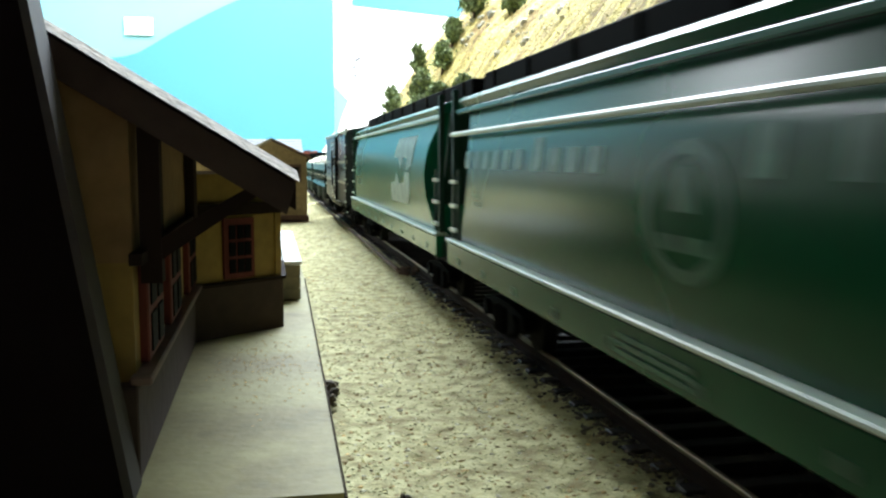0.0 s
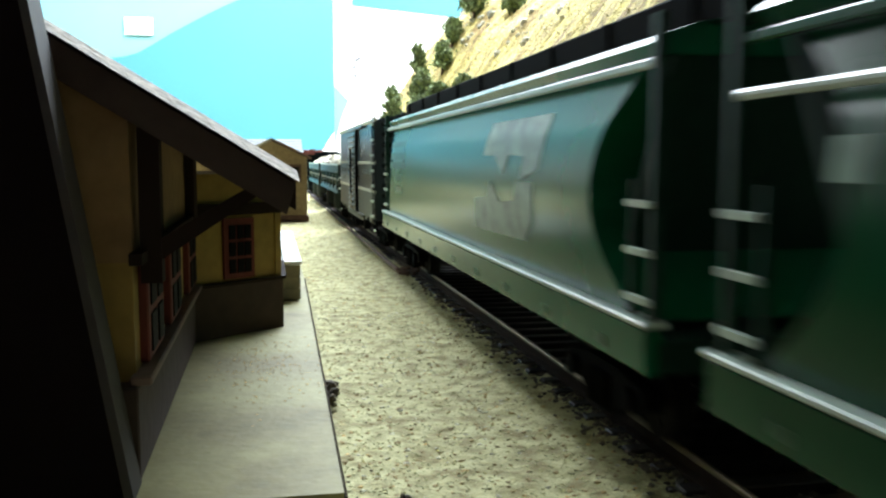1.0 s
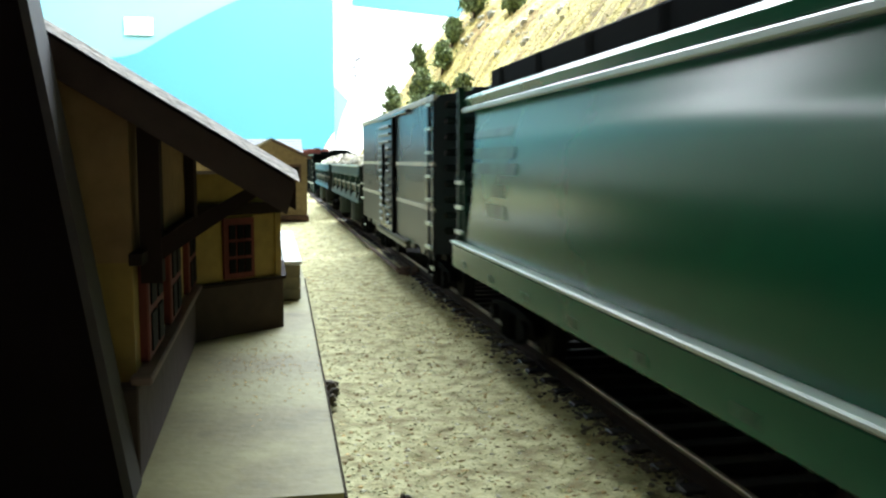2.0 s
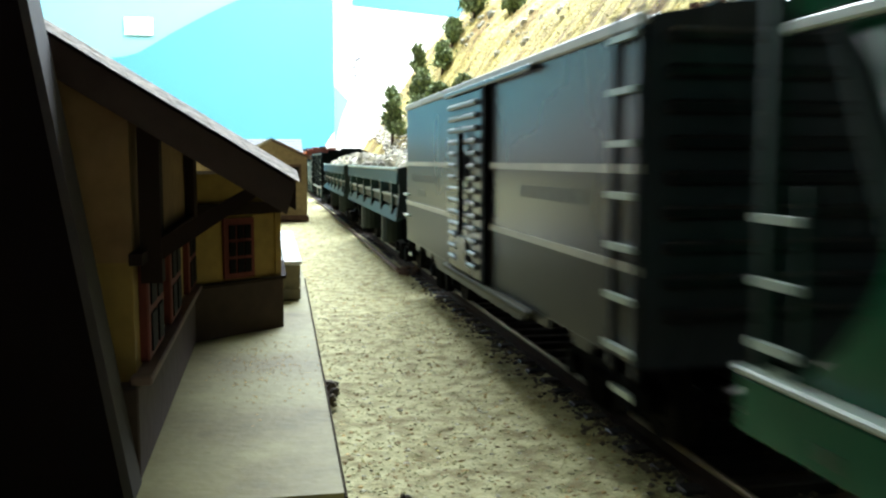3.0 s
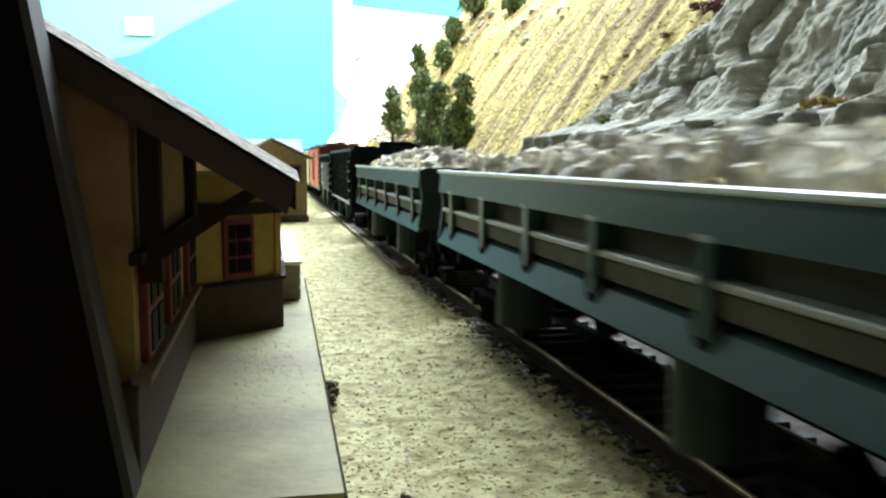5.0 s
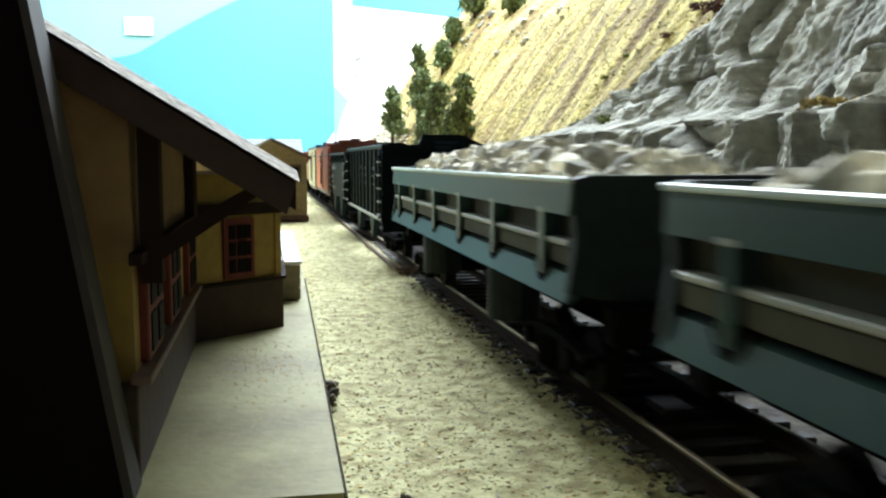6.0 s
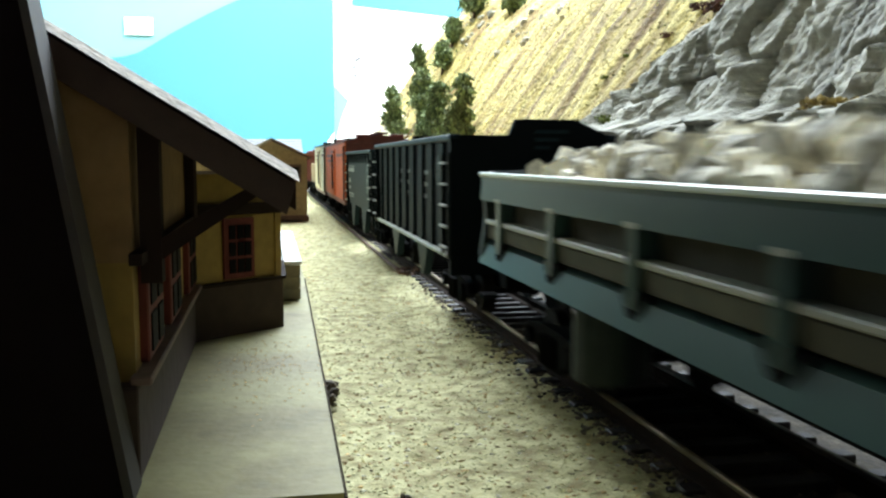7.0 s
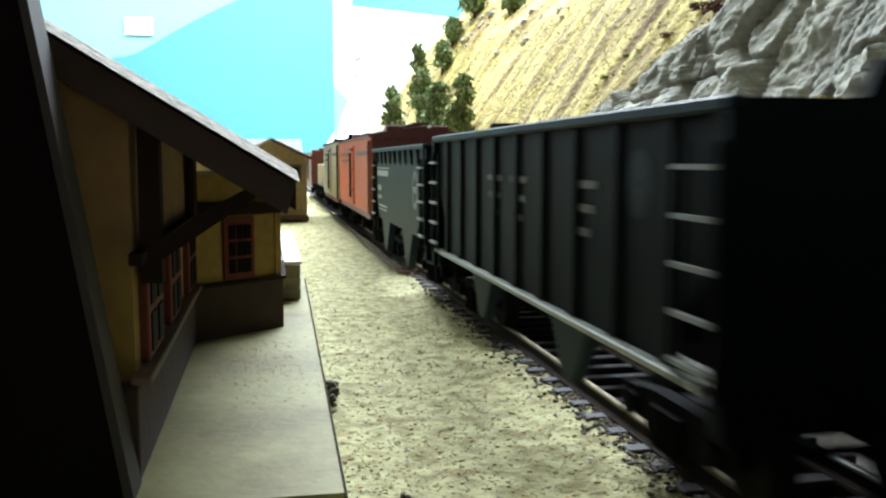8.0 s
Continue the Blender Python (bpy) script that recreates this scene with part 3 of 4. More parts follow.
def rock_point(y, u):
    """A spot on the rock face; u runs from foot to top."""
    top = rock_top(y) + 0.010 * noise.noise(Vector((y * 20, 4, 4)))
    z = 0.004 + u * max(top, 0.006)
    x = 0.108 + 0.16 * max(0, z - 0.03) + 0.013 * smooth01((z - 0.046) / 0.006) + 0.46 * max(0, z - 0.052)
    lower = z < 0.047
    warp = 0.35 * noise.noise_vector(Vector((y * 26, z * 26, 1)))
    p = Vector((y * 34 + z * 7, z * 16, 0.0)) if lower else Vector((y * 40 - z * 16, z * 34, 4.0))
    p += warp
    dist, spots = noise.voronoi(p)
    c = spots[0]
    tilt = noise.noise_vector(c * 3.7)
    face = 0.0042 * (noise.cell(c * 5.3) - 0.25) + 0.0045 * (tilt.x * (p.x - c.x) + tilt.y * (p.y - c.y)) + 0.0016 * max(0.0, 1 - dist[0] ** 2)
    face += 0.0060 * noise.noise(Vector((y * 28, z * 24, 15))) + 0.0026 * noise.noise(Vector((y * 85, z * 22, 5)))
    crack = 0.0055 * (min(1.0, (dist[1] - dist[0]) / 0.09) - 1)
    q = Vector((y * 75, z * 55, 2.0)) + 2 * warp
    d2, s2 = noise.voronoi(q)
    chip = 0.0044 * (noise.cell(s2[0] * 4.1) - 0.5) * smooth01((noise.noise(Vector((y * 30, z * 30, 12))) + 0.15) * 2)
    f = noise.fractal(Vector((y * 150, z * 130, 3)), 0.7, 2.1, 5) * 0.0017
    return Vector((x - face - crack - chip - f, y, z))


NY, NU = 620, 210
verts = [rock_point(-0.1 + 0.54 * j / NY, i / NU) for j in range(NY + 1) for i in range(NU + 1)]
faces = [(j * (NU + 1) + i, j * (NU + 1) + i + 1, (j + 1) * (NU + 1) + i + 1, (j + 1) * (NU + 1) + i) for j in range(NY) for i in range(NU)]
me = bpy.data.meshes.new("rock_face")
me.from_pydata(verts, [], faces)
me.materials.append(M_ROCK)
for p in me.polygons:
    p.use_smooth = True
tagged(new("rock_face", me), "cracked grey plaster rock face with ledges", "rock face", kind="structure")


def spot_tuft():
    y = rng.uniform(0.15, 1.0)
    x = rng.uniform(0.112, 0.36)
    return x, y, hill_z(x, y)


tagged(soup("turf_tufts", M_TUFT, 14000, rng, spot_tuft, lambda: 0.0008 * rng.uniform(0.4, 1.4)), "straw yellow tufts of ground foam on the slope", "turf", kind="stuff")
tagged(soup("green_tufts", M_TUFT_GREEN, 2500, rng, spot_tuft, lambda: 0.0009 * rng.uniform(0.4, 1.4)), "olive tufts of ground foam on the slope", "turf", kind="stuff")


def spot_scree():
    y = rng.uniform(0.35, 1.0)
    x = 0.108 + abs(rng.gauss(0, 0.007))
    return x, y, max(hill_z(x, y), 0.006)


tagged(soup("scree", M_LOAD, 2500, rng, spot_scree, lambda: 0.0024 * rng.uniform(0.4, 1.5)), "pale loose stones along the foot of the slope", "stones", kind="stuff")


def tree(x, y, height, width, seed, low=0.25):
    r = random.Random(seed)
    width *= 1.2
    z0 = hill_z(x, y) - 0.002
    t = thing("tree", (x, y, z0), "slender dark green model tree on the slope", "tree", "trees on the slope")
    b = bmesh.new()
    tube(b, (0, 0, 0), (0.001, 0, height * 0.5), 0.0017, 0.0011, 7)
    tube(b, (0.001, 0, height * 0.5), (0, 0, height * 0.93), 0.0011, 0.0004, 6)
    limbs = []
    for k in range(16):
        h = height * (low + (0.92 - low) * k / 16)
        a = r.uniform(0, 6.28)
        reach = width * (1.05 - 0.75 * (h / height)) * r.uniform(0.5, 1.1)
        e = Vector((math.cos(a) * reach, math.sin(a) * reach, h + reach * 0.4))
        tube(b, (0, 0, h), e, 0.0006, 0.0002, 5)
        limbs.append(e)
    part("trunk", b, M_BARK, t)
    verts, faces = [], []
    for e in limbs + [Vector((0, 0, height * 0.95))]:
        for _ in range(150):
            g = [r.gauss(0, 1) for _ in range(3)]
            spread = width * 0.26
            c = e * r.uniform(0.55, 1.05) if e.x else e.copy()
            c.z = e.z
            c += Vector((g[0] * spread, g[1] * spread, g[2] * spread * 0.75))
            q = Euler([r.uniform(0, 6) for _ in range(3)]).to_matrix()
            s = 0.0016 * r.uniform(0.6, 1.4)
            k = len(verts)
            verts += [c + q @ Vector(v) * s for v in ((-1, 0, 0), (0, -0.6, 0.1), (1, 0, 0), (0, 0.6, 0.2))]
            faces.append((k, k + 1, k + 2, k + 3))
    me = bpy.data.meshes.new("crown")
    me.from_pydata(verts, [], faces)
    me.materials.append(M_LEAF)
    o = new("crown", me)
    o.parent = t
    return t


for k, (x, y, h, w) in enumerate([(0.113, 0.826, 0.055, 0.0085), (0.130, 0.786, 0.072, 0.0078), (0.131, 0.758, 0.058, 0.0088), (0.139, 0.636, 0.051, 0.0078), (0.131, 0.694, 0.056, 0.0095), (0.134, 0.642, 0.031, 0.009), (0.171, 0.832, 0.026, 0.008), (0.158, 0.815, 0.030, 0.008), (0.191, 0.830, 0.033, 0.012), (0.212, 0.765, 0.018, 0.008), (0.127, 0.715, 0.026, 0.010)]):
    tree(x, y, h, w, 20 + k, 0.10 if k in (3, 5, 10) else 0.22)


def bush(x, y, z, size, mat, label, seed):
    r = random.Random(seed)
    b = bmesh.new()
    lumps(b, r, (0, 0, size * 0.4), 130, (size, size, size * 0.45), size * 0.15)
    ob = part("bush", b, mat)
    ob.location = (x, y, z)
    return tagged(ob, label, "bush")


for k, (x, y, z, s, mt, label) in enumerate([
        (0.1300, 0.334, 0.0520, 0.0036, M_BUSH, "low olive foam bush on a rock ledge"),
        (0.1150, 0.170, 0.0465, 0.0046, M_BUSH_DRY, "wide dry ochre foam bush on a rock ledge"),
        (0.1165, 0.158, 0.0465, 0.0034, M_BUSH_DRY, "small dry ochre foam bush on a rock ledge"),
        (0.1637, 0.311, 0.0925, 0.0042, M_BRUSH, "dark red-brown brush at the top of the rocks"),
        (0.1662, 0.329, 0.0960, 0.0032, M_BRUSH, "dark red-brown brush at the top of the rocks"),
        (0.1560, 0.246, 0.0840, 0.0026, M_BRUSH, "dark red-brown brush at the top of the rocks"),
        (0.1590, 0.3435, 0.0870, 0.0022, M_BRUSH, "small brown brush on the turf slope"),
        (0.1563, 0.378, 0.0830, 0.0016, M_BUSH, "small olive foam bush on the turf slope"),
        (0.1486, 0.384, 0.0740, 0.0016, M_BUSH, "small olive foam bush on the turf slope")]):
    bush(x, y, z - 0.0006, s, mt, label, k)
for k, (x, y, s) in enumerate([(0.128, 0.60, 0.005), (0.124, 0.72, 0.005), (0.30, 0.55, 0.006), (0.26, 0.48, 0.005), (0.33, 0.70, 0.007), (0.122, 0.80, 0.006), (0.120, 0.87, 0.005)]):
    bush(x, y, hill_z(x, y), s, M_BUSH, "yellow green foam bush on the turf slope", 50 + k)


def boulder(x, y, size, seed, mat=M_ROCK, label="dark boulder half sunk in the turf slope"):
    r = random.Random(seed)
    b = bmesh.new()
    lumps(b, r, (0, 0, 0), 1, (0, 0, 0), size, 0.8, 2)
    o = part("boulder", b, mat)
    o.location = (x, y, hill_z(x, y))
    return tagged(o, label, "boulder", "boulders on the slope")


crest = random.Random(31)
for k in range(34):
    v = crest.random()
    boulder(0.186 + 0.022 * v + crest.uniform(-0.014, 0.006), 0.86 - 0.27 * v + crest.uniform(-0.02, 0.02), crest.uniform(0.0014, 0.0036), 120 + k, M_SCREE, "pale boulder along the crest of the slope")
for k, (x, y, s) in enumerate([(0.1997, 0.796, 0.0036), (0.209, 0.955, 0.0050), (0.1904, 0.801, 0.0028), (0.221, 0.80, 0.0032), (0.236, 0.84, 0.0040), (0.214, 0.72, 0.0026), (0.243, 0.76, 0.0034)]):
    boulder(x, y, s, 80 + k)


# ---- rolling stock; each car stands on the rails, its y runs along the track ----
CARS = []             # (thing, y at the start)
WHEELS = []
HW = 0.0185           # half width of a car


def car(name, y0, y1, label):
    t = thing(name, (XC, (y0 + y1) / 2, RAIL), label, "railway car", "cars of the goods train")
    CARS.append((t, (y0 + y1) / 2))
    return t, (y1 - y0) / 2


def up(z):
    """From height over the ground to height over the rails."""
    return z - RAIL


wheel_mesh = []


def wheelset(parent, y):
    if not wheel_mesh:
        b = bmesh.new()
        tube(b, (-0.0115, 0, 0), (0.0115, 0, 0), 0.0008, seg=8)
        for s in (-1, 1):
            tube(b, (s * 0.0071, 0, 0), (s * 0.0078, 0, 0), 0.0054, seg=24)
            tube(b, (s * 0.0078, 0, 0), (s * 0.0098, 0, 0), 0.0047, 0.0046, seg=24)
            tube(b, (s * 0.0098, 0, 0), (s * 0.0101, 0, 0), 0.0016, seg=10)
            for k in range(3):
                a = k * 2.094
                box(b, s * 0.0099, s * 0.01015, math.cos(a) * 0.0028 - 0.0005, math.cos(a) * 0.0028 + 0.0005, math.sin(a) * 0.0028 - 0.0005, math.sin(a) * 0.0028 + 0.0005)
        wheel_mesh.append(finish(b, "wheelset", M_WHEEL))
    o = new("wheelset", wheel_mesh[0])
    o.parent = parent
    o.location = (0, y, 0.0046)
    WHEELS.append((o, y))


truck_mesh = []


def truck(parent, y):
    """A bolster that carries two side frames and two wheelsets."""
    if not truck_mesh:
        for s in (-1, 1):
            b = bmesh.new()
            x0, x1 = s * 0.0112, s * 0.0132
            prism(b, [(-0.0145, 0.0046), (-0.0135, 0.0068), (-0.005, 0.0078), (0.005, 0.0078), (0.0135, 0.0068), (0.0145, 0.0046), (0.012, 0.0038), (0.008, 0.0040), (0.0045, 0.0014), (-0.0045, 0.0014), (-0.008, 0.0040), (-0.012, 0.0038)], "x", min(x0, x1), max(x0, x1))
            for k in (-1, 1):
                tube(b, (s * 0.0128, k * 0.0100, 0.0050), (s * 0.0142, k * 0.0100, 0.0050), 0.0016, seg=10)
                tube(b, (s * 0.0134, k * 0.0018, 0.0020), (s * 0.0134, k * 0.0018, 0.0066), 0.0011, seg=8)
            truck_mesh.append(finish(b, "side_frame", M_BLACK))
        truck_mesh.append(finish(one_box(-0.0111, 0.0111, -0.0022, 0.0022, 0.0040, 0.0078, 0.0003), "bolster", M_BLACK))
    o = new("truck", truck_mesh[2])
    o.parent = parent
    o.location = (0, y, 0)
    for k in range(2):
        new("side_frame", truck_mesh[k]).parent = o
    for k in (-1, 1):
        wheelset(o, k * 0.0100)
    return o


def couplers(parent, half):
    for s in (-1, 1):
        b = one_box(-0.0009, 0.0009, s * (half - 0.004), s * (half + 0.005), 0.0078, 0.0098, 0.0002)
        prism(b, [(-0.0018, s * (half + 0.004)), (0.0018, s * (half + 0.004)), (0.0016, s * (half + 0.0075)), (0.0004, s * (half + 0.0065)), (-0.0016, s * (half + 0.0075))], "z", 0.0068, 0.0108)
        part("coupler", b, M_WHEEL, parent)


def ladder(parent, x, y0, y1, z0, z1, n, mat, rung_mat, rung=0.00035):
    """Ladder on the side of a car at x, between y0 and y1."""
    s = 1 if x > 0 else -1
    b = bmesh.new()
    for y in (y0, y1):
        box(b, x, x + s * 0.0006, y - 0.0003, y + 0.0003, z0, z1)
    lad = part("ladder", b, mat, parent)
    for k in range(n):
        z = z0 + (z1 - z0) * (k + 0.5) / n
        part("rung", one_box(x + s * 0.0004, x + s * 0.0012, y0 - 0.0002, y1 + 0.0002, z - rung, z + rung), rung_mat, lad)
    return lad


def mark(parent, x, y0, y1, z0, z1, mat, name="lettering", label=""):
    """A flat painted bar on a car's side."""
    s = 1 if x > 0 else -1
    return part(name, one_box(x, x + s * 0.00012, y0, y1, z0, z1), mat, parent, label)


def loft_body(profile, half, inset):
    """A shell through (x, z) profile points, whose length follows inset(z) at both ends."""
    b = bmesh.new()
    n = len(profile)
    rows = []
    for k in range(2):
        s = -1 if k == 0 else 1
        rows.append([[b.verts.new((sx * x, s * (half - inset(z)), z)) for x, z in profile] for sx in (-1, 1)])
    for side in range(2):
        for i in range(n - 1):
            b.faces.new((rows[0][side][i], rows[1][side][i], rows[1][side][i + 1], rows[0][side][i + 1])).smooth = True
    for k in range(2):
        s = -1 if k == 0 else 1
        cap = [[b.verts.new((sx * x, s * (half - inset(z)), z)) for x, z in profile] for sx in (-1, 1)]
        for i in range(n - 1):
            b.faces.new((cap[0][i], cap[1][i], cap[1][i + 1], cap[0][i + 1]))
    for i in (0, n - 1):
        b.faces.new([b.verts.new((sx * profile[i][0], sy * (half - inset(profile[i][1])), profile[i][1])) for sx, sy in ((-1, -1), (1, -1), (1, 1), (-1, 1))])
    return b


HZ0, HZ1 = up(0.0198), up(0.0487)


def hopper_x(z):
    """Half width of a covered hopper's curved side at height z."""
    k = (z - HZ0) / (HZ1 - HZ0)
    return 0.0172 + 0.0012 * math.sin(math.pi * min(1, k * 1.25)) - 0.0016 * smooth01((k - 0.70) / 0.30)


def decal(parent, outline, mat, name="lettering", label=""):
    """Paint on the near curved side, from (y, z) points."""
    b = bmesh.new()
    b.faces.new([b.verts.new((0, y, z)) for y, z in outline])
    lo, hi = min(z for _, z in outline), max(z for _, z in outline)
    n = max(2, int((hi - lo) / 0.0008))
    for i in range(1, n):
        bmesh.ops.bisect_plane(b, geom=b.verts[:] + b.edges[:] + b.faces[:], plane_co=(0, 0, lo + (hi - lo) * i / n), plane_no=(0, 0, 1))
    for v in b.verts:
        v.co.x = -hopper_x(v.co.z) - 0.00012
    return part(name, b, mat, parent, label, True)


def decal_bar(parent, y0, y1, z0, z1, mat, name="lettering", label=""):
    return decal(parent, [(y0, z0), (y1, z0), (y1, z1), (y0, z1)], mat, name, label)


def covered_hopper(y0, y1, label, paint, rib):
    t, half = car("covered_hopper", y0, y1, label)
    z0, z1 = HZ0, HZ1
    prof = [(hopper_x(z0 + (z1 - z0) * i / 28), z0 + (z1 - z0) * i / 28) for i in range(29)]
    inset = lambda z: 0.0045 + 0.0135 * math.sin(math.pi * max(0, min(1, (z - z0) / (z1 - z0)))) ** 0.8
    body = part("body", loft_body(prof, half, inset), paint, t)
    # roof with rounded eaves
    b = bmesh.new()
    arch = [(-0.0163, z1 - 0.0008), (-0.0168, z1 + 0.0004), (-0.0160, z1 + 0.0012), (-0.0120, z1 + 0.0026), (-0.005, z1 + 0.0036), (0.005, z1 + 0.0036), (0.0120, z1 + 0.0026), (0.0160, z1 + 0.0012), (0.0168, z1 + 0.0004), (0.0163, z1 - 0.0008)]
    prism(b, arch, "y", -half + 0.003, half - 0.003)
    part("roof", b, paint, t)
    for s in (-1, 1):
        part("eave_bead", one_box(s * 0.0164, s * 0.0174, -half + 0.003, half - 0.003, z1 - 0.0022, z1 - 0.0012, 0.0002), M_RUNG if not rib else paint, t, "pale bead below the eave")
        if rib:
            part("side_rib", one_box(s * 0.0178, s * 0.0190, -half + 0.012, half - 0.004, up(0.0418), up(0.0427), 0.0003), M_RUNG, t, "pale longitudinal rib")
        # side sill with a bright top flange
        part("side_sill", one_box(s * 0.0166, s * 0.0187, -half, half, up(0.0149), up(0.0198), 0.0003), paint, t)
        part("sill_flange", one_box(s * 0.0160, s * 0.0191, -half, half, up(0.0198), up(0.0205), 0.0002), M_RUNG, t, "pale sill flange")
        for k in range(10):
            y = -half + 0.012 + k * (2 * half - 0.024) / 9
            mark(t, s * 0.0187, y - 0.0011, y + 0.0011, up(0.0160), up(0.0172), M_LETTER_DIM, "sill_pad")
        # roof walk and hatches
        part("roof_walk", one_box(s * 0.0058, s * 0.0105, -half - 0.001, half + 0.001, z1 + 0.0024, z1 + 0.0068, 0.0003), M_BLACK, t, "dark roof walk")
        for k in range(9):
            y = -half + 0.008 + k * (2 * half - 0.016) / 8
            part("walk_bracket", one_box(s * 0.0104, s * 0.0109, y - 0.0007, y + 0.0007, z1 + 0.0024, z1 + 0.0066), M_BLACK, t)
    for k in range(8):
        y = -half + 0.018 + k * (2 * half - 0.036) / 7
        b = tube(bmesh.new(), (0, y, z1 + 0.0030), (0, y, z1 + 0.0052), 0.0042, 0.0040, 14)
        part("hatch", b, paint, t)
    # ends: platform, posts, ladders
    for s in (-1, 1):
        e = s * half
        part("end_platform", one_box(-0.0175, 0.0175, min(e, e - s * 0.017), max(e, e - s * 0.017), up(0.0150), up(0.0185), 0.0002), M_GREEN_SHADE, t)
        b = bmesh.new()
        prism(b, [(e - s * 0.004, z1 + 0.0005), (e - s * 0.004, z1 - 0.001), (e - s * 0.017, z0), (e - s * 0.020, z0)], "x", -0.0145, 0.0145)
        part("slope_sheet", b, M_GREEN_SHADE, t, "dark end slope sheet")
        for sx in (-1, 1):
            x = sx * 0.0172
            part("corner_post", one_box(x - 0.0006, x + 0.0006, e - s * 0.0012 - 0.0006, e - s * 0.0012 + 0.0006, up(0.0185), z1 + 0.003), M_GREEN_SHADE, t)
            ladder(t, x, e - s * 0.0065 if s > 0 else e + 0.0010, e - 0.0010 if s > 0 else e + 0.0065, up(0.0199), up(0.0350), 3, M_GREEN_SHADE, M_RUNG)
    # outlet bays
    for k in range(4):
        y = -half + 0.048 + k * (2 * half - 0.096) / 3
        b = bmesh.new()
        prism(b, [(y - 0.014, up(0.0150)), (y + 0.014, up(0.0150)), (y + 0.004, 0.0058), (y - 0.004, 0.0058)], "x", -0.009, 0.009)
        part("outlet_bay", b, M_BLACK, t)
    truck(t, -half + 0.026), truck(t, half - 0.026), couplers(t, half)
    return t, half, (y0 + y1) / 2


def ring(x, y, z, ry, rz, inner, mat, parent, label, n=28, skin=None):
    """A flat painted ring on a car's side."""
    b = bmesh.new()
    s = 1 if x > 0 else -1
    loops = [[b.verts.new((xx, y + math.cos(i / n * 6.2832) * ry * k, z + math.sin(i / n * 6.2832) * rz * k)) for i in range(n)] for xx, k in ((x, 1), (x + s * 0.00012, 1), (x + s * 0.00012, inner), (x, inner))]
    for a in range(3):
        for i in range(n):
            b.faces.new((loops[a][i], loops[a][(i + 1) % n], loops[a + 1][(i + 1) % n], loops[a + 1][i]))
    if skin:
        for v in b.verts:
            v.co.x += s * (skin(v.co.z) - abs(x))
    return part("emblem", b, mat, parent, label)


# first car: rows of worn lettering and a round emblem
t, half, yc = covered_hopper(-0.022, 0.187, "dark green covered hopper with worn white lettering", M_GREEN, True)
rng = random.Random(9)
y = 0.171
for k in range(10):
    if k == 6:
        y -= 0.003
    tall = 0.0048 if k == 6 else 0.0032
    decal_bar(t, y - yc - 0.0042, y - yc, up(0.0355), up(0.0355) + tall, M_LETTER_SOFT, "lettering", "worn pale lettering bar")
    y -= 0.0078 if k > 5 else 0.0070
for k, y in enumerate((0.0655, 0.054, 0.0475, 0.034)):
    decal_bar(t, y - yc - 0.004, y - yc, up(0.0356), up(0.0356) + 0.0044, M_LETTER_DIM, "lettering", "faded lettering bar")
ring(-0.0185, 0.0768 - yc, up(0.0322), 0.0088, 0.0068, 0.80, M_LETTER_DIM, t, "faded round emblem", skin=hopper_x)
decal(t, [(0.0768 - yc - 0.0028, up(0.0322)), (0.0768 - yc + 0.0028, up(0.0322)), (0.0768 - yc + 0.0010, up(0.0364)), (0.0768 - yc - 0.0010, up(0.0364))], M_LETTER_DIM, "emblem_bar")
decal_bar(t, 0.0768 - yc - 0.0052, 0.0768 - yc + 0.0052, up(0.0284), up(0.0300), M_LETTER_DIM, "emblem_bar")
for k in range(3):
    mark(t, -0.0188, 0.085 - yc - 0.012, 0.085 - yc + 0.006, up(0.0160) + 0.0009 * k, up(0.0165) + 0.0009 * k, M_LETTER_DIM)
for z in (0.030, 0.0285):
    decal_bar(t, 0.160 - yc - 0.003, 0.160 - yc + 0.003, up(z), up(z) + 0.0008, M_LETTER_DIM)

# second car: large pale block emblem
t, half, yc = covered_hopper(0.200, 0.4135, "bright green covered hopper with a pale block emblem", M_GREEN_B, False)
ey = lambda v: v - yc
upper = [(0.2703, 0.0435), (0.2364, 0.0436), (0.2370, 0.0406), (0.2391, 0.0356), (0.2479, 0.0340), (0.2470, 0.0376), (0.2552, 0.0379), (0.2579, 0.0345), (0.2647, 0.0378), (0.2732, 0.0379)]
decal(t, [(ey(v), up(z)) for v, z in upper], M_LETTER, "emblem", "pale upper half of the block emblem")
lower = [(0.2776, 0.0301), (0.2681, 0.0307), (0.2664, 0.0337), (0.2623, 0.0318), (0.2599, 0.0302), (0.2513, 0.0307), (0.2498, 0.0336), (0.2412, 0.0338), (0.2408, 0.0282), (0.2455, 0.0249), (0.2786, 0.0246)]
decal(t, [(ey(v), up(z)) for v, z in lower], M_LETTER, "emblem", "pale lower half of the block emblem")
for z0, z1, a, c in ((0.0372, 0.0392, 0.368, 0.396), (0.0346, 0.0365, 0.366, 0.396), (0.0410, 0.0425, 0.372, 0.398), (0.0308, 0.0329, 0.372, 0.381), (0.0272, 0.0295, 0.372, 0.385)):
    decal_bar(t, ey(a), ey(c), up(z0), up(z1), M_LETTER_DIM)


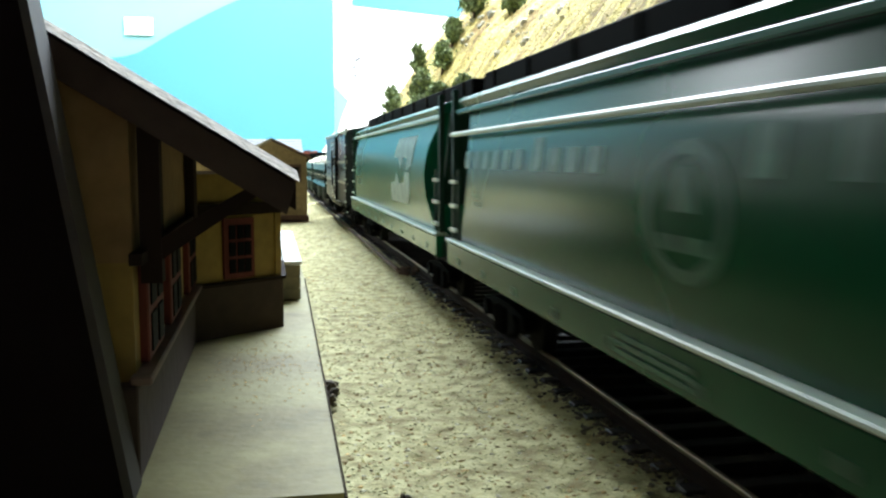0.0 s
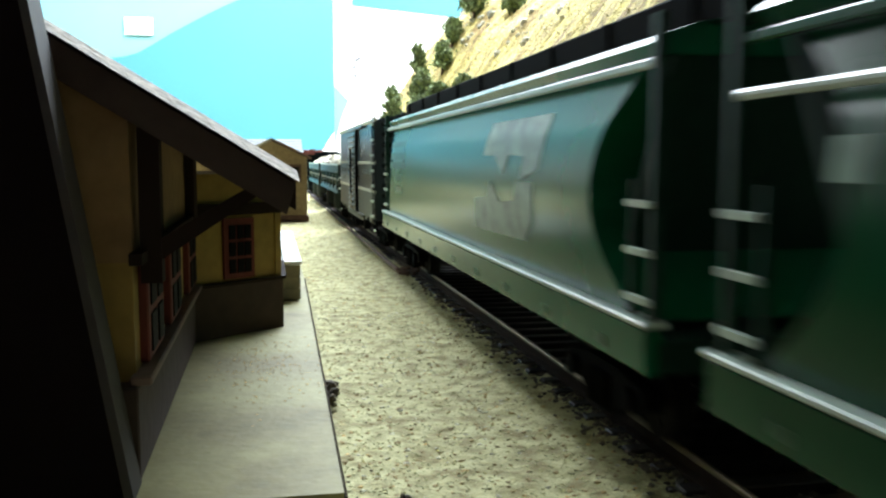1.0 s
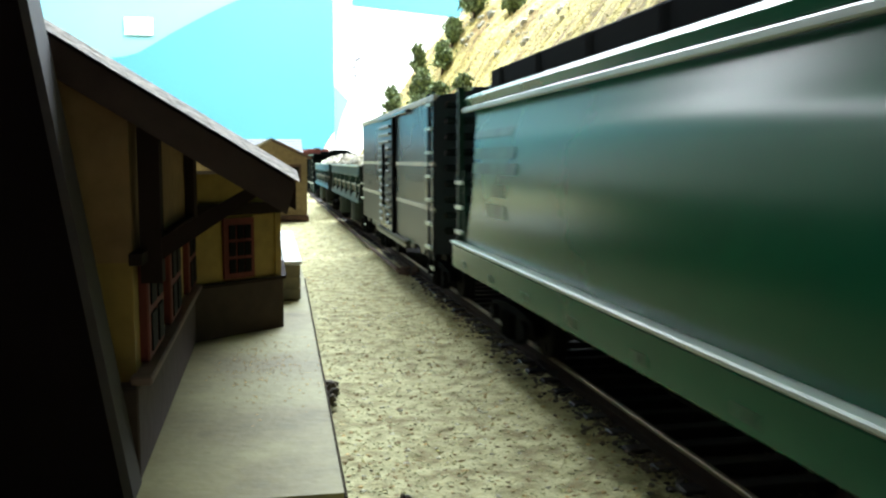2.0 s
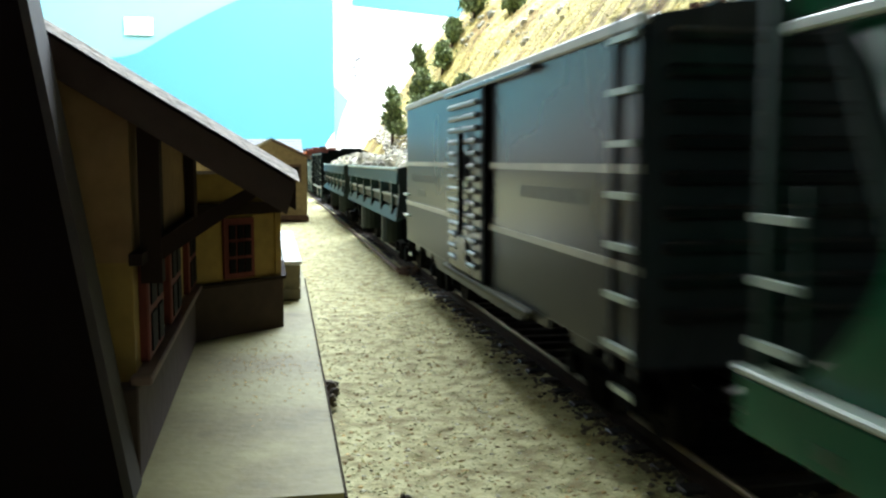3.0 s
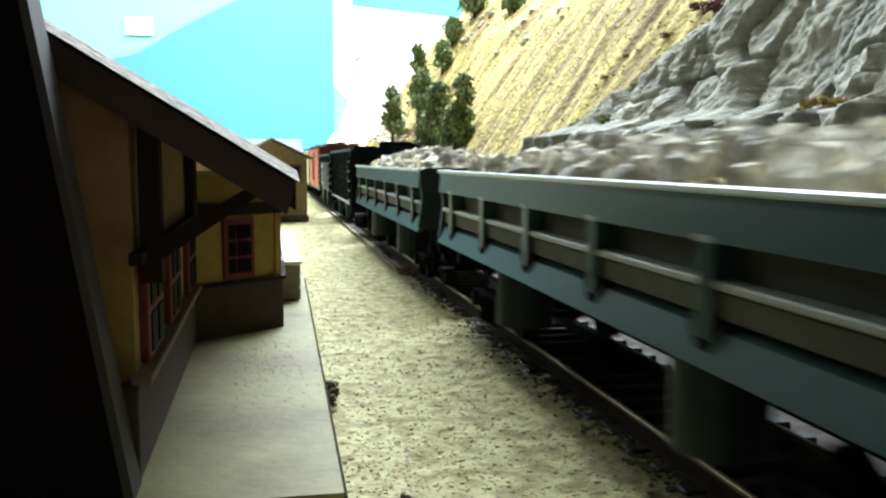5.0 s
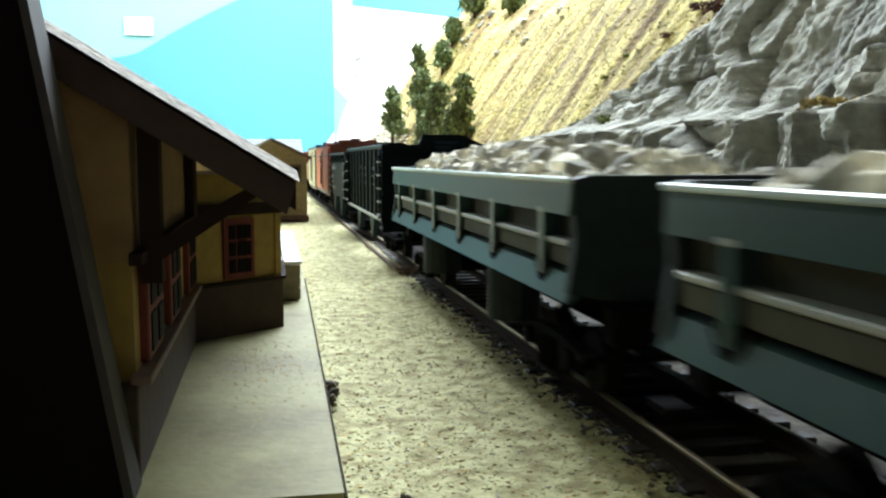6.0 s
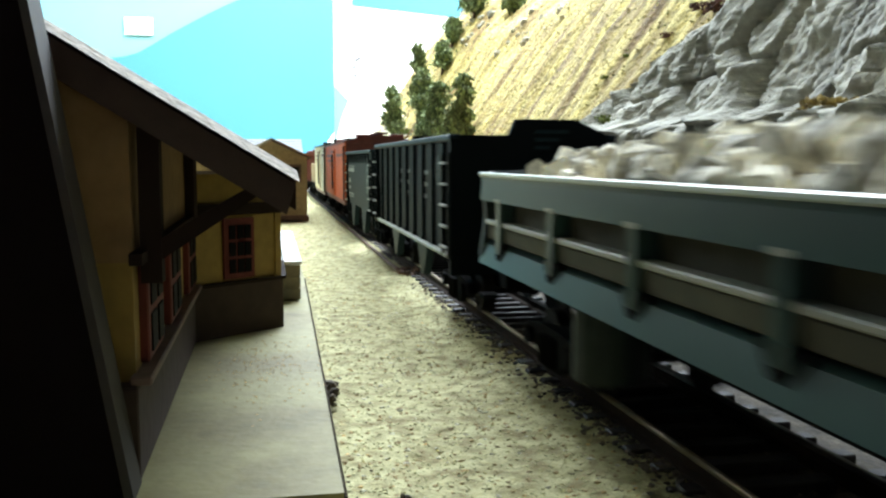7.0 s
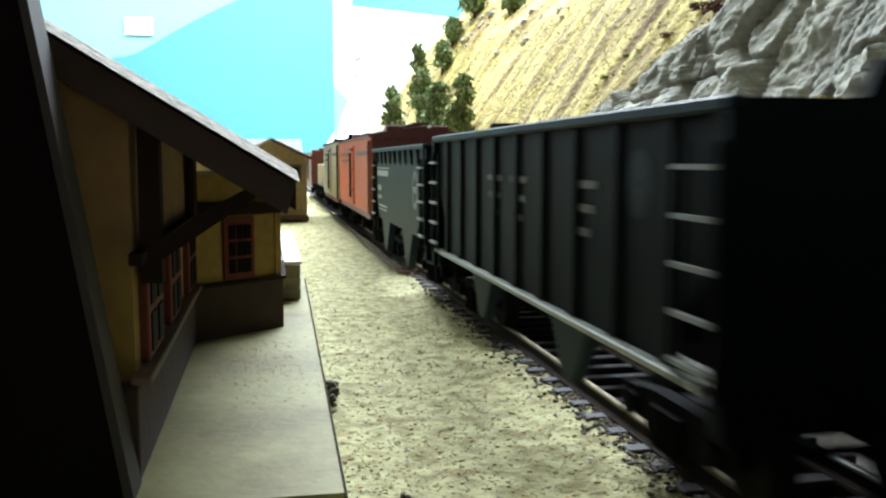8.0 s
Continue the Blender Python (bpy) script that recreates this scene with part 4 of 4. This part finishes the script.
def boxcar():
    t, half = car("boxcar", 0.4335, 0.5925, "dark grey boxcar with cream stripes and ribbed door")
    zb, ze = up(0.0153), up(0.0515)
    b = bmesh.new()
    prism(b, [(-HW, zb), (-HW, ze - 0.0006), (-HW + 0.0010, ze + 0.0002), (-0.008, ze + 0.0018), (0, ze + 0.0024), (0.008, ze + 0.0018), (HW - 0.0010, ze + 0.0002), (HW, ze - 0.0006), (HW, zb)], "y", -half, half)
    part("body", b, M_BOX, t)
    for s in (-1, 1):
        x = s * HW
        part("side_band", one_box(x, x + s * 0.00012, -half + 0.0004, half - 0.0004, up(0.0259), up(0.0357)), M_BOX_BAND, t, "black painted side band")
        part("lower_side", one_box(x, x + s * 0.00012, -half + 0.0004, half - 0.0004, zb + 0.0002, up(0.0252)), M_BOX_LOW, t, "olive grey lower side")
        for z in (0.0361, 0.0256):
            part("stripe", one_box(x, x + s * 0.0003, -half + 0.0003, half - 0.0003, up(z) - 0.0005, up(z) + 0.0005), M_STRIPE, t, "cream stripe")
        # Cream on the eave carries the light reflected along the roof edge.
        part("eave", one_box(x - s * 0.0006, x + s * 0.0006, -half, half, ze - 0.0010, ze + 0.0004, 0.0002), M_STRIPE, t, "bright roof edge, cream for the light it reflects")
        b = bmesh.new()
        prism(b, [(-0.040, zb), (-0.034, up(0.0125)), (0.034, up(0.0125)), (0.040, zb)], "x", min(x - s * 0.001, x + s * 0.0001), max(x - s * 0.001, x + s * 0.0001))
        part("side_sill", b, M_BOX_LOW, t)
        # ribbed sliding door with its guides
        d0, d1 = 0.5005 - 0.513, 0.5292 - 0.513
        door = part("door", one_box(x + s * 0.0002, x + s * 0.0010, d0, d1, up(0.0155), up(0.0495), 0.0002), M_BOX_BAND, t, "ribbed sliding door")
        for k in range(14):
            z = 0.0172 + k * 0.00228
            spans = ((d0 + 0.0022, d1 - 0.0022),)
            if k in (0, 1, 2, 7, 8, 9):
                spans = ((d0 + 0.0022, d0 + 0.0092), (d1 - 0.0092, d1 - 0.0022))
            for a, c in spans:
                part("door_rib", one_box(x + s * 0.0010, x + s * 0.0018, a, c, up(z), up(z) + 0.0010, 0.0003), M_DOOR, door, "shiny pressed rib, grey for its lit top")
        for z in (0.0172, 0.0332):
            part("placard_board", one_box(x + s * 0.0010, x + s * 0.0016, d0 + 0.0104, d1 - 0.0104, up(z), up(z) + 0.0052), M_BOX, door)
        part("door_post", one_box(x + s * 0.0003, x + s * 0.0012, d0 - 0.0030, d0 - 0.0008, up(0.0150), up(0.0500)), M_BLACK, t)
        part("latch_bar", one_box(x + s * 0.0016, x + s * 0.0024, d0 + 0.012, d0 + 0.0132, up(0.0230), up(0.0420)), M_BLACK, door)
        part("door_track", one_box(x, x + s * 0.0016, d0 - 0.030, d1 + 0.004, up(0.0143), up(0.0153), 0.0002), M_DUMP_TAN, t, "worn lower door track")
        part("door_track", one_box(x, x + s * 0.0014, d0 - 0.030, d1 + 0.004, up(0.0497), up(0.0506), 0.0002), M_BOX, t)
        ladder(t, x, -half + 0.0008, -half + 0.0075, up(0.0140), up(0.0525), 7, M_BOX, M_RUNG)
        for z in (0.0222, 0.0278):
            part("grab_iron", one_box(x + s * 0.0003, x + s * 0.0012, half - 0.0070, half - 0.0008, up(z) - 0.0003, up(z) + 0.0003), M_RUNG, t, "pale grab iron")
        for sy in (-1, 1):
            part("step", one_box(x - s * 0.0008, x, sy * (half - 0.008), sy * (half - 0.002), up(0.0112), up(0.0119)), M_RUNG, t)
            for e in (0.008, 0.002):
                part("step_hanger", one_box(x - s * 0.0008, x, sy * (half - e) - 0.0003, sy * (half - e) + 0.0003, up(0.0112), zb), M_BLACK, t)
            for k in range(3):
                y = sy * (half - 0.018 - 0.016 * k)
                b = bmesh.new()
                prism(b, [(y - 0.004, zb), (y + 0.004, zb), (y + 0.0025, up(0.0138)), (y - 0.0025, up(0.0138))], "x", min(x - s * 0.0008, x), max(x - s * 0.0008, x))
                part("sill_tab", b, M_BOX_LOW, t)
    # End ribs borrow the black band paint to put the end's shade into colour.
    for sy in (-1, 1):
        for k in range(9):
            z = up(0.020 + 0.0036 * k)
            part("end_rib", one_box(-0.0165, 0.0165, sy * half, sy * (half + 0.0009), z, z + 0.0016, 0.0004), M_BOX_BAND, t)
    part("roof_walk", one_box(-0.003, 0.003, -half - 0.002, half + 0.002, ze + 0.0030, ze + 0.0036), M_BOX, t)
    for k in range(12):
        y = -half + 0.006 + k * (2 * half - 0.012) / 11
        part("roof_rib", one_box(-0.0085, 0.0085, y - 0.0006, y + 0.0006, ze + 0.0010, ze + 0.0027), M_BOX, t)
    for k in range(9):
        y = half - 0.011 - 0.0042 * k
        mark(t, -HW - 0.0001, y - 0.0014, y + 0.0014, up(0.0316), up(0.0334), M_MARK)
    mark(t, -HW - 0.0001, half - 0.030, half - 0.019, up(0.0280), up(0.0297), M_MARK)
    for k in range(7):
        y = -half + 0.044 - 0.0042 * k
        mark(t, -HW - 0.0001, y - 0.0014, y + 0.0014, up(0.0316), up(0.0334), M_MARK)
    part("underframe", one_box(-0.004, 0.004, -half + 0.004, half - 0.004, 0.0085, zb, 0.0003), M_BLACK, t)
    truck(t, -half + 0.024), truck(t, half - 0.024), couplers(t, half)


boxcar()
LOADS = []


def dump_car(y0, y1, seed):
    t, half = car("side_dump_car", y0, y1, "grey-green side dump car heaped with pale stone")
    zr, zl = up(0.0345), up(0.0188)
    for s in (-1, 1):
        x = s * HW
        b = bmesh.new()
        prism(b, [(s * 0.0150, zl + 0.003), (s * 0.0152, zr), (s * 0.0160, zr), (s * 0.0158, zl + 0.003)], "y", -half + 0.001, half - 0.001)
        side = part("side_panel", b, M_DUMP_TAN, t, "dusty recessed side panel")
        b = bmesh.new()
        prism(b, [(s * 0.0155, zr), (x, zr), (x, zr - 0.0010), (x + s * 0.0003, zr - 0.0045), (s * 0.0158, zr - 0.0048)], "y", -half, half)
        part("top_band", b, M_DUMP, t)
        part("rim", one_box(x - s * 0.0004, x + s * 0.0005, -half - 0.0005, half + 0.0005, zr - 0.0004, zr + 0.0004, 0.0002), M_RUNG, t, "pale rim")
        part("ledge", one_box(s * 0.0158, x - s * 0.0002, -half + 0.002, half - 0.002, up(0.0258), up(0.0266), 0.0002), M_DUMP_EDGE, t, "ledge coloured pale for its highlight")
        part("waist_beam", one_box(s * 0.0158, x - s * 0.0007, -half + 0.002, half - 0.002, up(0.0232), up(0.0257), 0.0002), M_DUMP_TAN, t)
        b = bmesh.new()
        prism(b, [(s * 0.0160, up(0.0228)), (x - s * 0.0006, up(0.0222)), (x + s * 0.0006, zl), (x - s * 0.0002, zl - 0.0002), (s * 0.0156, up(0.0205))], "y", -half, half)
        part("apron", b, M_DUMP, t, "flared lower apron")
        for k in range(6):
            y = -half + 0.012 + k * (2 * half - 0.024) / 5
            b = bmesh.new()
            prism(b, [(s * 0.0158, zr - 0.004), (x + s * 0.0002, zr - 0.004), (x + s * 0.0002, up(0.0215)), (x - s * 0.0004, up(0.0205)), (s * 0.0158, up(0.0200))], "y", y - 0.0011, y + 0.0011)
            part("rib_cap", one_box(s * 0.0160, x + s * 0.0004, y - 0.0013, y + 0.0013, zr - 0.0046, zr - 0.0040), M_DUMP_EDGE, t, "pale rib cap")
            part("rib", b, M_DUMP, t)
            # Black gussets put the dark shadow triangles below the ribs into colour.
            b = bmesh.new()
            prism(b, [(y - 0.0030, up(0.0231)), (y + 0.0030, up(0.0231)), (y + 0.0012, up(0.0202)), (y - 0.0012, up(0.0202))], "x", min(x - s * 0.001, x + s * 0.0001), max(x - s * 0.001, x + s * 0.0001))
            part("gusset", b, M_BLACK, t, "gusset coloured black like the shadow below its rib")
    for sy in (-1, 1):
        b = bmesh.new()
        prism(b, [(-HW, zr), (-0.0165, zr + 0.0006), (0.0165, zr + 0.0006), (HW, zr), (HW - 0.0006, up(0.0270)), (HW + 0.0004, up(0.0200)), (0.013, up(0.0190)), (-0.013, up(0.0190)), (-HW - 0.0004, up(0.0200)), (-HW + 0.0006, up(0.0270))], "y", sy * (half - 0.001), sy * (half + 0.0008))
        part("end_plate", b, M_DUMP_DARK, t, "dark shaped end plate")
        part("end_beam", one_box(-0.014, 0.014, sy * half, sy * (half + 0.004), up(0.0135), up(0.0185), 0.0003), M_BLACK, t)
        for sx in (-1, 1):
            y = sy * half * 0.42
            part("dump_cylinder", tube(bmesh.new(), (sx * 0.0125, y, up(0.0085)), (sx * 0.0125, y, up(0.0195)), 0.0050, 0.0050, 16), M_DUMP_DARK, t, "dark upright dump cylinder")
        part("step", one_box(-0.0180, -0.0150, sy * (half + 0.001), sy * (half + 0.004), up(0.0118), up(0.0126)), M_BLACK, t)
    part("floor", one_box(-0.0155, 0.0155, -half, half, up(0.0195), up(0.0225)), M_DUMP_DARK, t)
    part("centre_sill", one_box(-0.0055, 0.0055, -half - 0.004, half + 0.004, 0.0085, up(0.0165), 0.0004), M_BLACK, t)
    truck(t, -half + 0.024), truck(t, half - 0.024), couplers(t, half + 0.004)
    # the load: rough stones heaped over the rim
    r = random.Random(seed)
    b = bmesh.new()
    for _ in range(440):
        x, y = r.uniform(-0.0150, 0.0150), r.uniform(-half + 0.003, half - 0.003)
        crown = 0.0062 * (1 - (x / 0.0165) ** 2) * (0.75 + 0.25 * math.cos(y / half * 2.6)) * smooth01((half - abs(y)) / 0.02)
        s = r.uniform(0.0012, 0.0031)
        m = Matrix.LocRotScale((x, y, zr - 0.0018 + crown + r.uniform(-0.0008, 0.0008)), Euler([r.uniform(0, 6) for _ in range(3)]), (s * r.uniform(0.8, 1.5), s, s * r.uniform(0.6, 1)))
        q = bmesh.ops.create_icosphere(b, subdivisions=1, radius=1.0, matrix=m)
        for v in q["verts"]:
            v.co += Vector([r.uniform(-0.18, 0.18) * s for _ in range(3)])
    box(b, -0.0150, 0.0150, -half + 0.001, half - 0.001, up(0.0225), zr - 0.0015)
    load = tagged(part("stone_load", b, M_LOAD), "heap of pale grey and tan stones in the dump car", "stones", "stone loads", "stuff")
    load.location = t.location
    LOADS.append((load, (y0 + y1) / 2))


dump_car(0.612, 0.776, 3)
dump_car(0.804, 0.968, 5)


def hopper_ends(t, half, ztop, paint, rungs):
    for sy in (-1, 1):
        e = sy * half
        b = bmesh.new()
        prism(b, [(e, ztop - 0.001), (e, ztop - 0.004), (e - sy * 0.022, up(0.0165)), (e - sy * 0.024, up(0.0165))], "x", -0.0165, 0.0165)
        part("slope_sheet", b, paint, t)
        part("end_sill", one_box(-0.0175, 0.0175, min(e, e - sy * 0.004), max(e, e - sy * 0.004), up(0.0125), up(0.0165), 0.0002), paint, t)
        for sx in (-1, 1):
            part("corner_post", one_box(sx * 0.0170, sx * 0.0184, e - sy * 0.0016, e, up(0.0125), ztop), paint, t)
            y0, y1 = sorted((e - sy * 0.0010, e - sy * 0.0080))
            ladder(t, sx * 0.0182, y0, y1, up(0.0160), ztop - 0.003, 5, paint, rungs, 0.00024)


def open_hopper():
    t, half = car("open_hopper", 0.997, 1.134, "black ribbed coal hopper with a raised peaked end")
    zt, zs = up(0.0417), up(0.0165)
    for s in (-1, 1):
        x = s * 0.0170
        b = bmesh.new()
        prism(b, [(-half, zt), (half, zt), (half, zt - 0.010), (half - 0.016, zs), (-half + 0.016, zs), (-half, zt - 0.010)], "x", min(x, x - s * 0.0008), max(x, x - s * 0.0008))
        part("side_sheet", b, M_HOPPER, t)
        part("top_chord", one_box(x - s * 0.0010, x + s * 0.0016, -half, half, zt - 0.0006, zt + 0.0008, 0.0003), M_HOPPER_GREY, t, "worn top chord")
        part("side_sill", one_box(x, x + s * 0.0016, -half + 0.004, half - 0.004, zs - 0.0006, zs + 0.0003, 0.0002), M_DUMP_EDGE, t, "pale side sill")
        for k in range(9):
            y = -half + 0.013 + k * (2 * half - 0.026) / 8
            b = bmesh.new()
            prism(b, [(x, y - 0.0017), (x + s * 0.0008, y - 0.0010), (x + s * 0.0008, y + 0.0010), (x, y + 0.0017)], "z", zs, zt - 0.0006)
            part("side_rib", b, M_HOPPER, t)
        for k in (-1, 1):
            y = k * half * 0.36
            b = bmesh.new()
            prism(b, [(y - 0.0085, zs), (y + 0.0085, zs), (y + 0.0018, 0.0045), (y - 0.0018, 0.0045)], "x", min(x, x - s * 0.002), max(x, x - s * 0.002))
            part("bay_side", b, M_HOPPER_GREY, t, "dusty hopper bay")
        for k, (a, c) in enumerate(((-0.035, -0.026), (-0.005, 0.004), (0.010, 0.019))):
            for i in range(3):
                mark(t, x + s * 0.0001, a + 0.001 * i, c - 0.001 * i, up(0.0335) - 0.0030 * i, up(0.0345) - 0.0030 * i, M_MARK)
        ring(x, -half + 0.0210, up(0.0345), 0.0032, 0.0037, 0.1, M_HOPPER_GREY, t, "faded round emblem", 20)
    for sy in (-1, 1):
        b = bmesh.new()
        prism(b, [(-0.0172, zt + 0.0006), (-0.0058, zt + 0.0006), (-0.0044, zt + 0.0040), (0.0092, zt + 0.0040), (0.0172, zt + 0.0004), (0.0172, up(0.0165)), (-0.0172, up(0.0165))], "y", sy * (half - 0.0012), sy * half)
        part("end_sheet", b, M_HOPPER, t, "black end sheet with raised peak")
    for k in range(3):
        part("lettering", one_box(0.000, 0.0075 - 0.002 * k, -half - 0.00015, -half, zt + 0.0010 - 0.0017 * k, zt + 0.0018 - 0.0017 * k), M_HOPPER_GREY, t)
    hopper_ends(t, half, zt, M_HOPPER, M_GRAB)
    part("centre_sill", one_box(-0.003, 0.003, -half - 0.003, half + 0.003, 0.0085, up(0.0150)), M_BLACK, t)
    truck(t, -half + 0.020), truck(t, half - 0.020), couplers(t, half)


open_hopper()


def offset_hopper():
    t, half = car("offset_hopper", 1.143, 1.253, "slate grey smooth-sided hopper with a pale emblem")
    zt, zs = up(0.0403), up(0.0172)
    for s in (-1, 1):
        x = s * 0.0182
        b = bmesh.new()
        prism(b, [(-half + 0.006, zt), (half - 0.006, zt), (half - 0.006, zs + 0.008), (half - 0.016, zs), (-half + 0.016, zs), (-half + 0.006, zs + 0.008)], "x", min(x, x - s * 0.001), max(x, x - s * 0.001))
        part("side_sheet", b, M_HOPPER_GREY, t)
        part("top_chord", one_box(x - s * 0.001, x + s * 0.0010, -half, half, zt - 0.0005, zt + 0.0007, 0.0002), M_HOPPER_GREY, t)
        for k in range(9):
            y = -half + 0.012 + k * (2 * half - 0.024) / 8
            b = bmesh.new()
            prism(b, [(x, zt), (x + s * 0.0009, zt), (x + s * 0.0005, zt - 0.0040), (x, zt - 0.0048)], "y", y - 0.0009, y + 0.0009)
            part("side_rib", b, M_HOPPER, t)
        ring(x, -half + 0.0175, up(0.0292), 0.0040, 0.0052, 0.72, M_EMBLEM, t, "faded pale ring emblem", 20)
        mark(t, x, -half + 0.0145, -half + 0.0205, up(0.0284), up(0.0300), M_EMBLEM, "emblem_bar")
        for z0, z1, a, c in ((0.0318, 0.0336, 0.016, 0.044), (0.0342, 0.0346, 0.014, 0.044), (0.0268, 0.0286, 0.034, 0.042), (0.0240, 0.0252, 0.034, 0.041), (0.0215, 0.0220, 0.018, 0.042), (0.0203, 0.0207, 0.020, 0.040)):
            mark(t, x + s * 0.0001, a, c, up(z0), up(z1), M_WHITE, "lettering", "white lettering bar")
        for k in (-1, 1):
            y = k * half * 0.42
            b = bmesh.new()
            prism(b, [(y - 0.0095, zs), (y + 0.0095, zs), (y + 0.002, 0.0045), (y - 0.002, 0.0045)], "x", min(x, x - s * 0.002), max(x, x - s * 0.002))
            part("bay_side", b, M_HOPPER_GREY, t)
    hopper_ends(t, half, zt, M_HOPPER, M_GRAB)
    for sy in (-1, 1):
        part("end_sheet", one_box(-0.0172, 0.0172, sy * (half - 0.007), sy * (half - 0.006), zt - 0.012, zt + 0.0004), M_HOPPER, t)
    part("centre_sill", one_box(-0.003, 0.003, -half - 0.003, half + 0.003, 0.0085, up(0.0150)), M_BLACK, t)
    truck(t, -half + 0.020), truck(t, half - 0.020), couplers(t, half)


offset_hopper()


def reefer(y0, y1, ztop, zbot, paint, roof, label, name="reefer_car"):
    t, half = car(name, y0, y1, label)
    zt, zb = up(ztop), up(zbot)
    part("body", one_box(-0.0178, 0.0178, -half + 0.0006, half - 0.0006, zb, zt, 0.0002), roof, t)
    for s in (-1, 1):
        x = s * 0.0178
        part("side", one_box(x, x + s * 0.0007, -half, half, zb, zt - 0.0004, 0.0002), paint, t)
        for k in range(2):
            y = -0.0095 + 0.0095 * k
            d = part("door", one_box(x + s * 0.0007, x + s * 0.0013, y + 0.0003, y + 0.0092, zb + 0.001, zt - 0.003, 0.0001), paint, t)
            for z in (0.25, 0.55, 0.85):
                part("hinge", one_box(x + s * 0.0013, x + s * 0.0020, y + 0.001, y + 0.0085, zb + (zt - zb) * z - 0.0005, zb + (zt - zb) * z + 0.0005), M_OXIDE, d)
        part("door_bar", one_box(x + s * 0.0014, x + s * 0.0022, -0.0005, 0.0005, zb + 0.004, zt - 0.006), M_BLACK, t)
        for z0, a, c in ((0.78, 0.018, half - 0.010), (0.68, 0.022, half - 0.018), (0.78, -half + 0.012, -0.018)):
            mark(t, x + s * 0.0007, a, c, zb + (zt - zb) * z0 - 0.0008, zb + (zt - zb) * z0 + 0.0008, M_OXIDE)
        ladder(t, x + s * 0.0006, -half + 0.001, -half + 0.007, zb, zt - 0.002, 6, roof, M_OXIDE, 0.00025)
        part("side_sill", one_box(x - s * 0.0006, x + s * 0.0004, -half + 0.006, half - 0.006, zb - 0.0022, zb), M_OXIDE, t)
    b = bmesh.new()
    prism(b, [(-0.0192, zt - 0.0006), (-0.0192, zt + 0.0002), (0, zt + 0.0034), (0.0192, zt + 0.0002), (0.0192, zt - 0.0006)], "y", -half - 0.001, half + 0.001)
    part("roof", b, roof, t)
    part("roof_walk", one_box(-0.003, 0.003, -half - 0.002, half + 0.002, zt + 0.0040, zt + 0.0046), roof, t)
    for sy in (-1, 1):
        for sx in (-1, 1):
            part("ice_hatch", one_box(sx * 0.005, sx * 0.012, sy * (half - 0.011), sy * (half - 0.004), zt + 0.0016, zt + 0.0038, 0.0003), roof, t)
    part("centre_sill", one_box(-0.003, 0.003, -half, half, 0.0085, zb), M_BLACK, t)
    truck(t, -half + 0.022), truck(t, half - 0.022), couplers(t, half)


reefer(1.262, 1.412, 0.0463, 0.0165, M_ORANGE, M_OXIDE, "bright orange reefer car with an oxide red roof")
reefer(1.422, 1.552, 0.0475, 0.0155, M_CREAM, M_HOPPER, "cream reefer car with a dark roof")


def flat_car(y0, y1):
    t, half = car("flat_car", y0, y1, "dark flat car with a tan crate load")
    part("deck", one_box(-0.0175, 0.0175, -half, half, up(0.0135), up(0.0165), 0.0003), M_BLACK, t)
    for k in range(14):
        y = -half + 0.006 + k * (2 * half - 0.012) / 13
        for s in (-1, 1):
            part("stake", one_box(s * 0.0175, s * 0.0187, y - 0.0007, y + 0.0007, up(0.0138), up(0.0175)), M_BLACK, t)
    for k in range(4):
        y = -half + 0.022 + k * (2 * half - 0.044) / 3
        part("crate", one_box(-0.0145, 0.0145, y - 0.014, y + 0.014, up(0.0165), up(0.034), 0.0004), M_TAN, t, "tan wooden crate")
    truck(t, -half + 0.022), truck(t, half - 0.022), couplers(t, half)


flat_car(1.562, 1.712)
reefer(1.722, 1.862, 0.0440, 0.0155, M_OXIDE, M_OXIDE, "oxide red boxcar at the tail of the train", "boxcar")


# ---- everything that moves ----
def motions():
    for t, y in CARS + LOADS:
        walk(t, [(s, pose(XC, y - SPEED * s, RAIL)) for s in (0.0, 2.0, 4.0, 6.0, 8.0)])
    turn = math.degrees(SPEED / 0.0046)
    for w, y in WHEELS:
        walk(w, [(0.05 * k, pose(0, y, 0.0046, turn * 0.05 * k)) for k in range(161)])


motions()
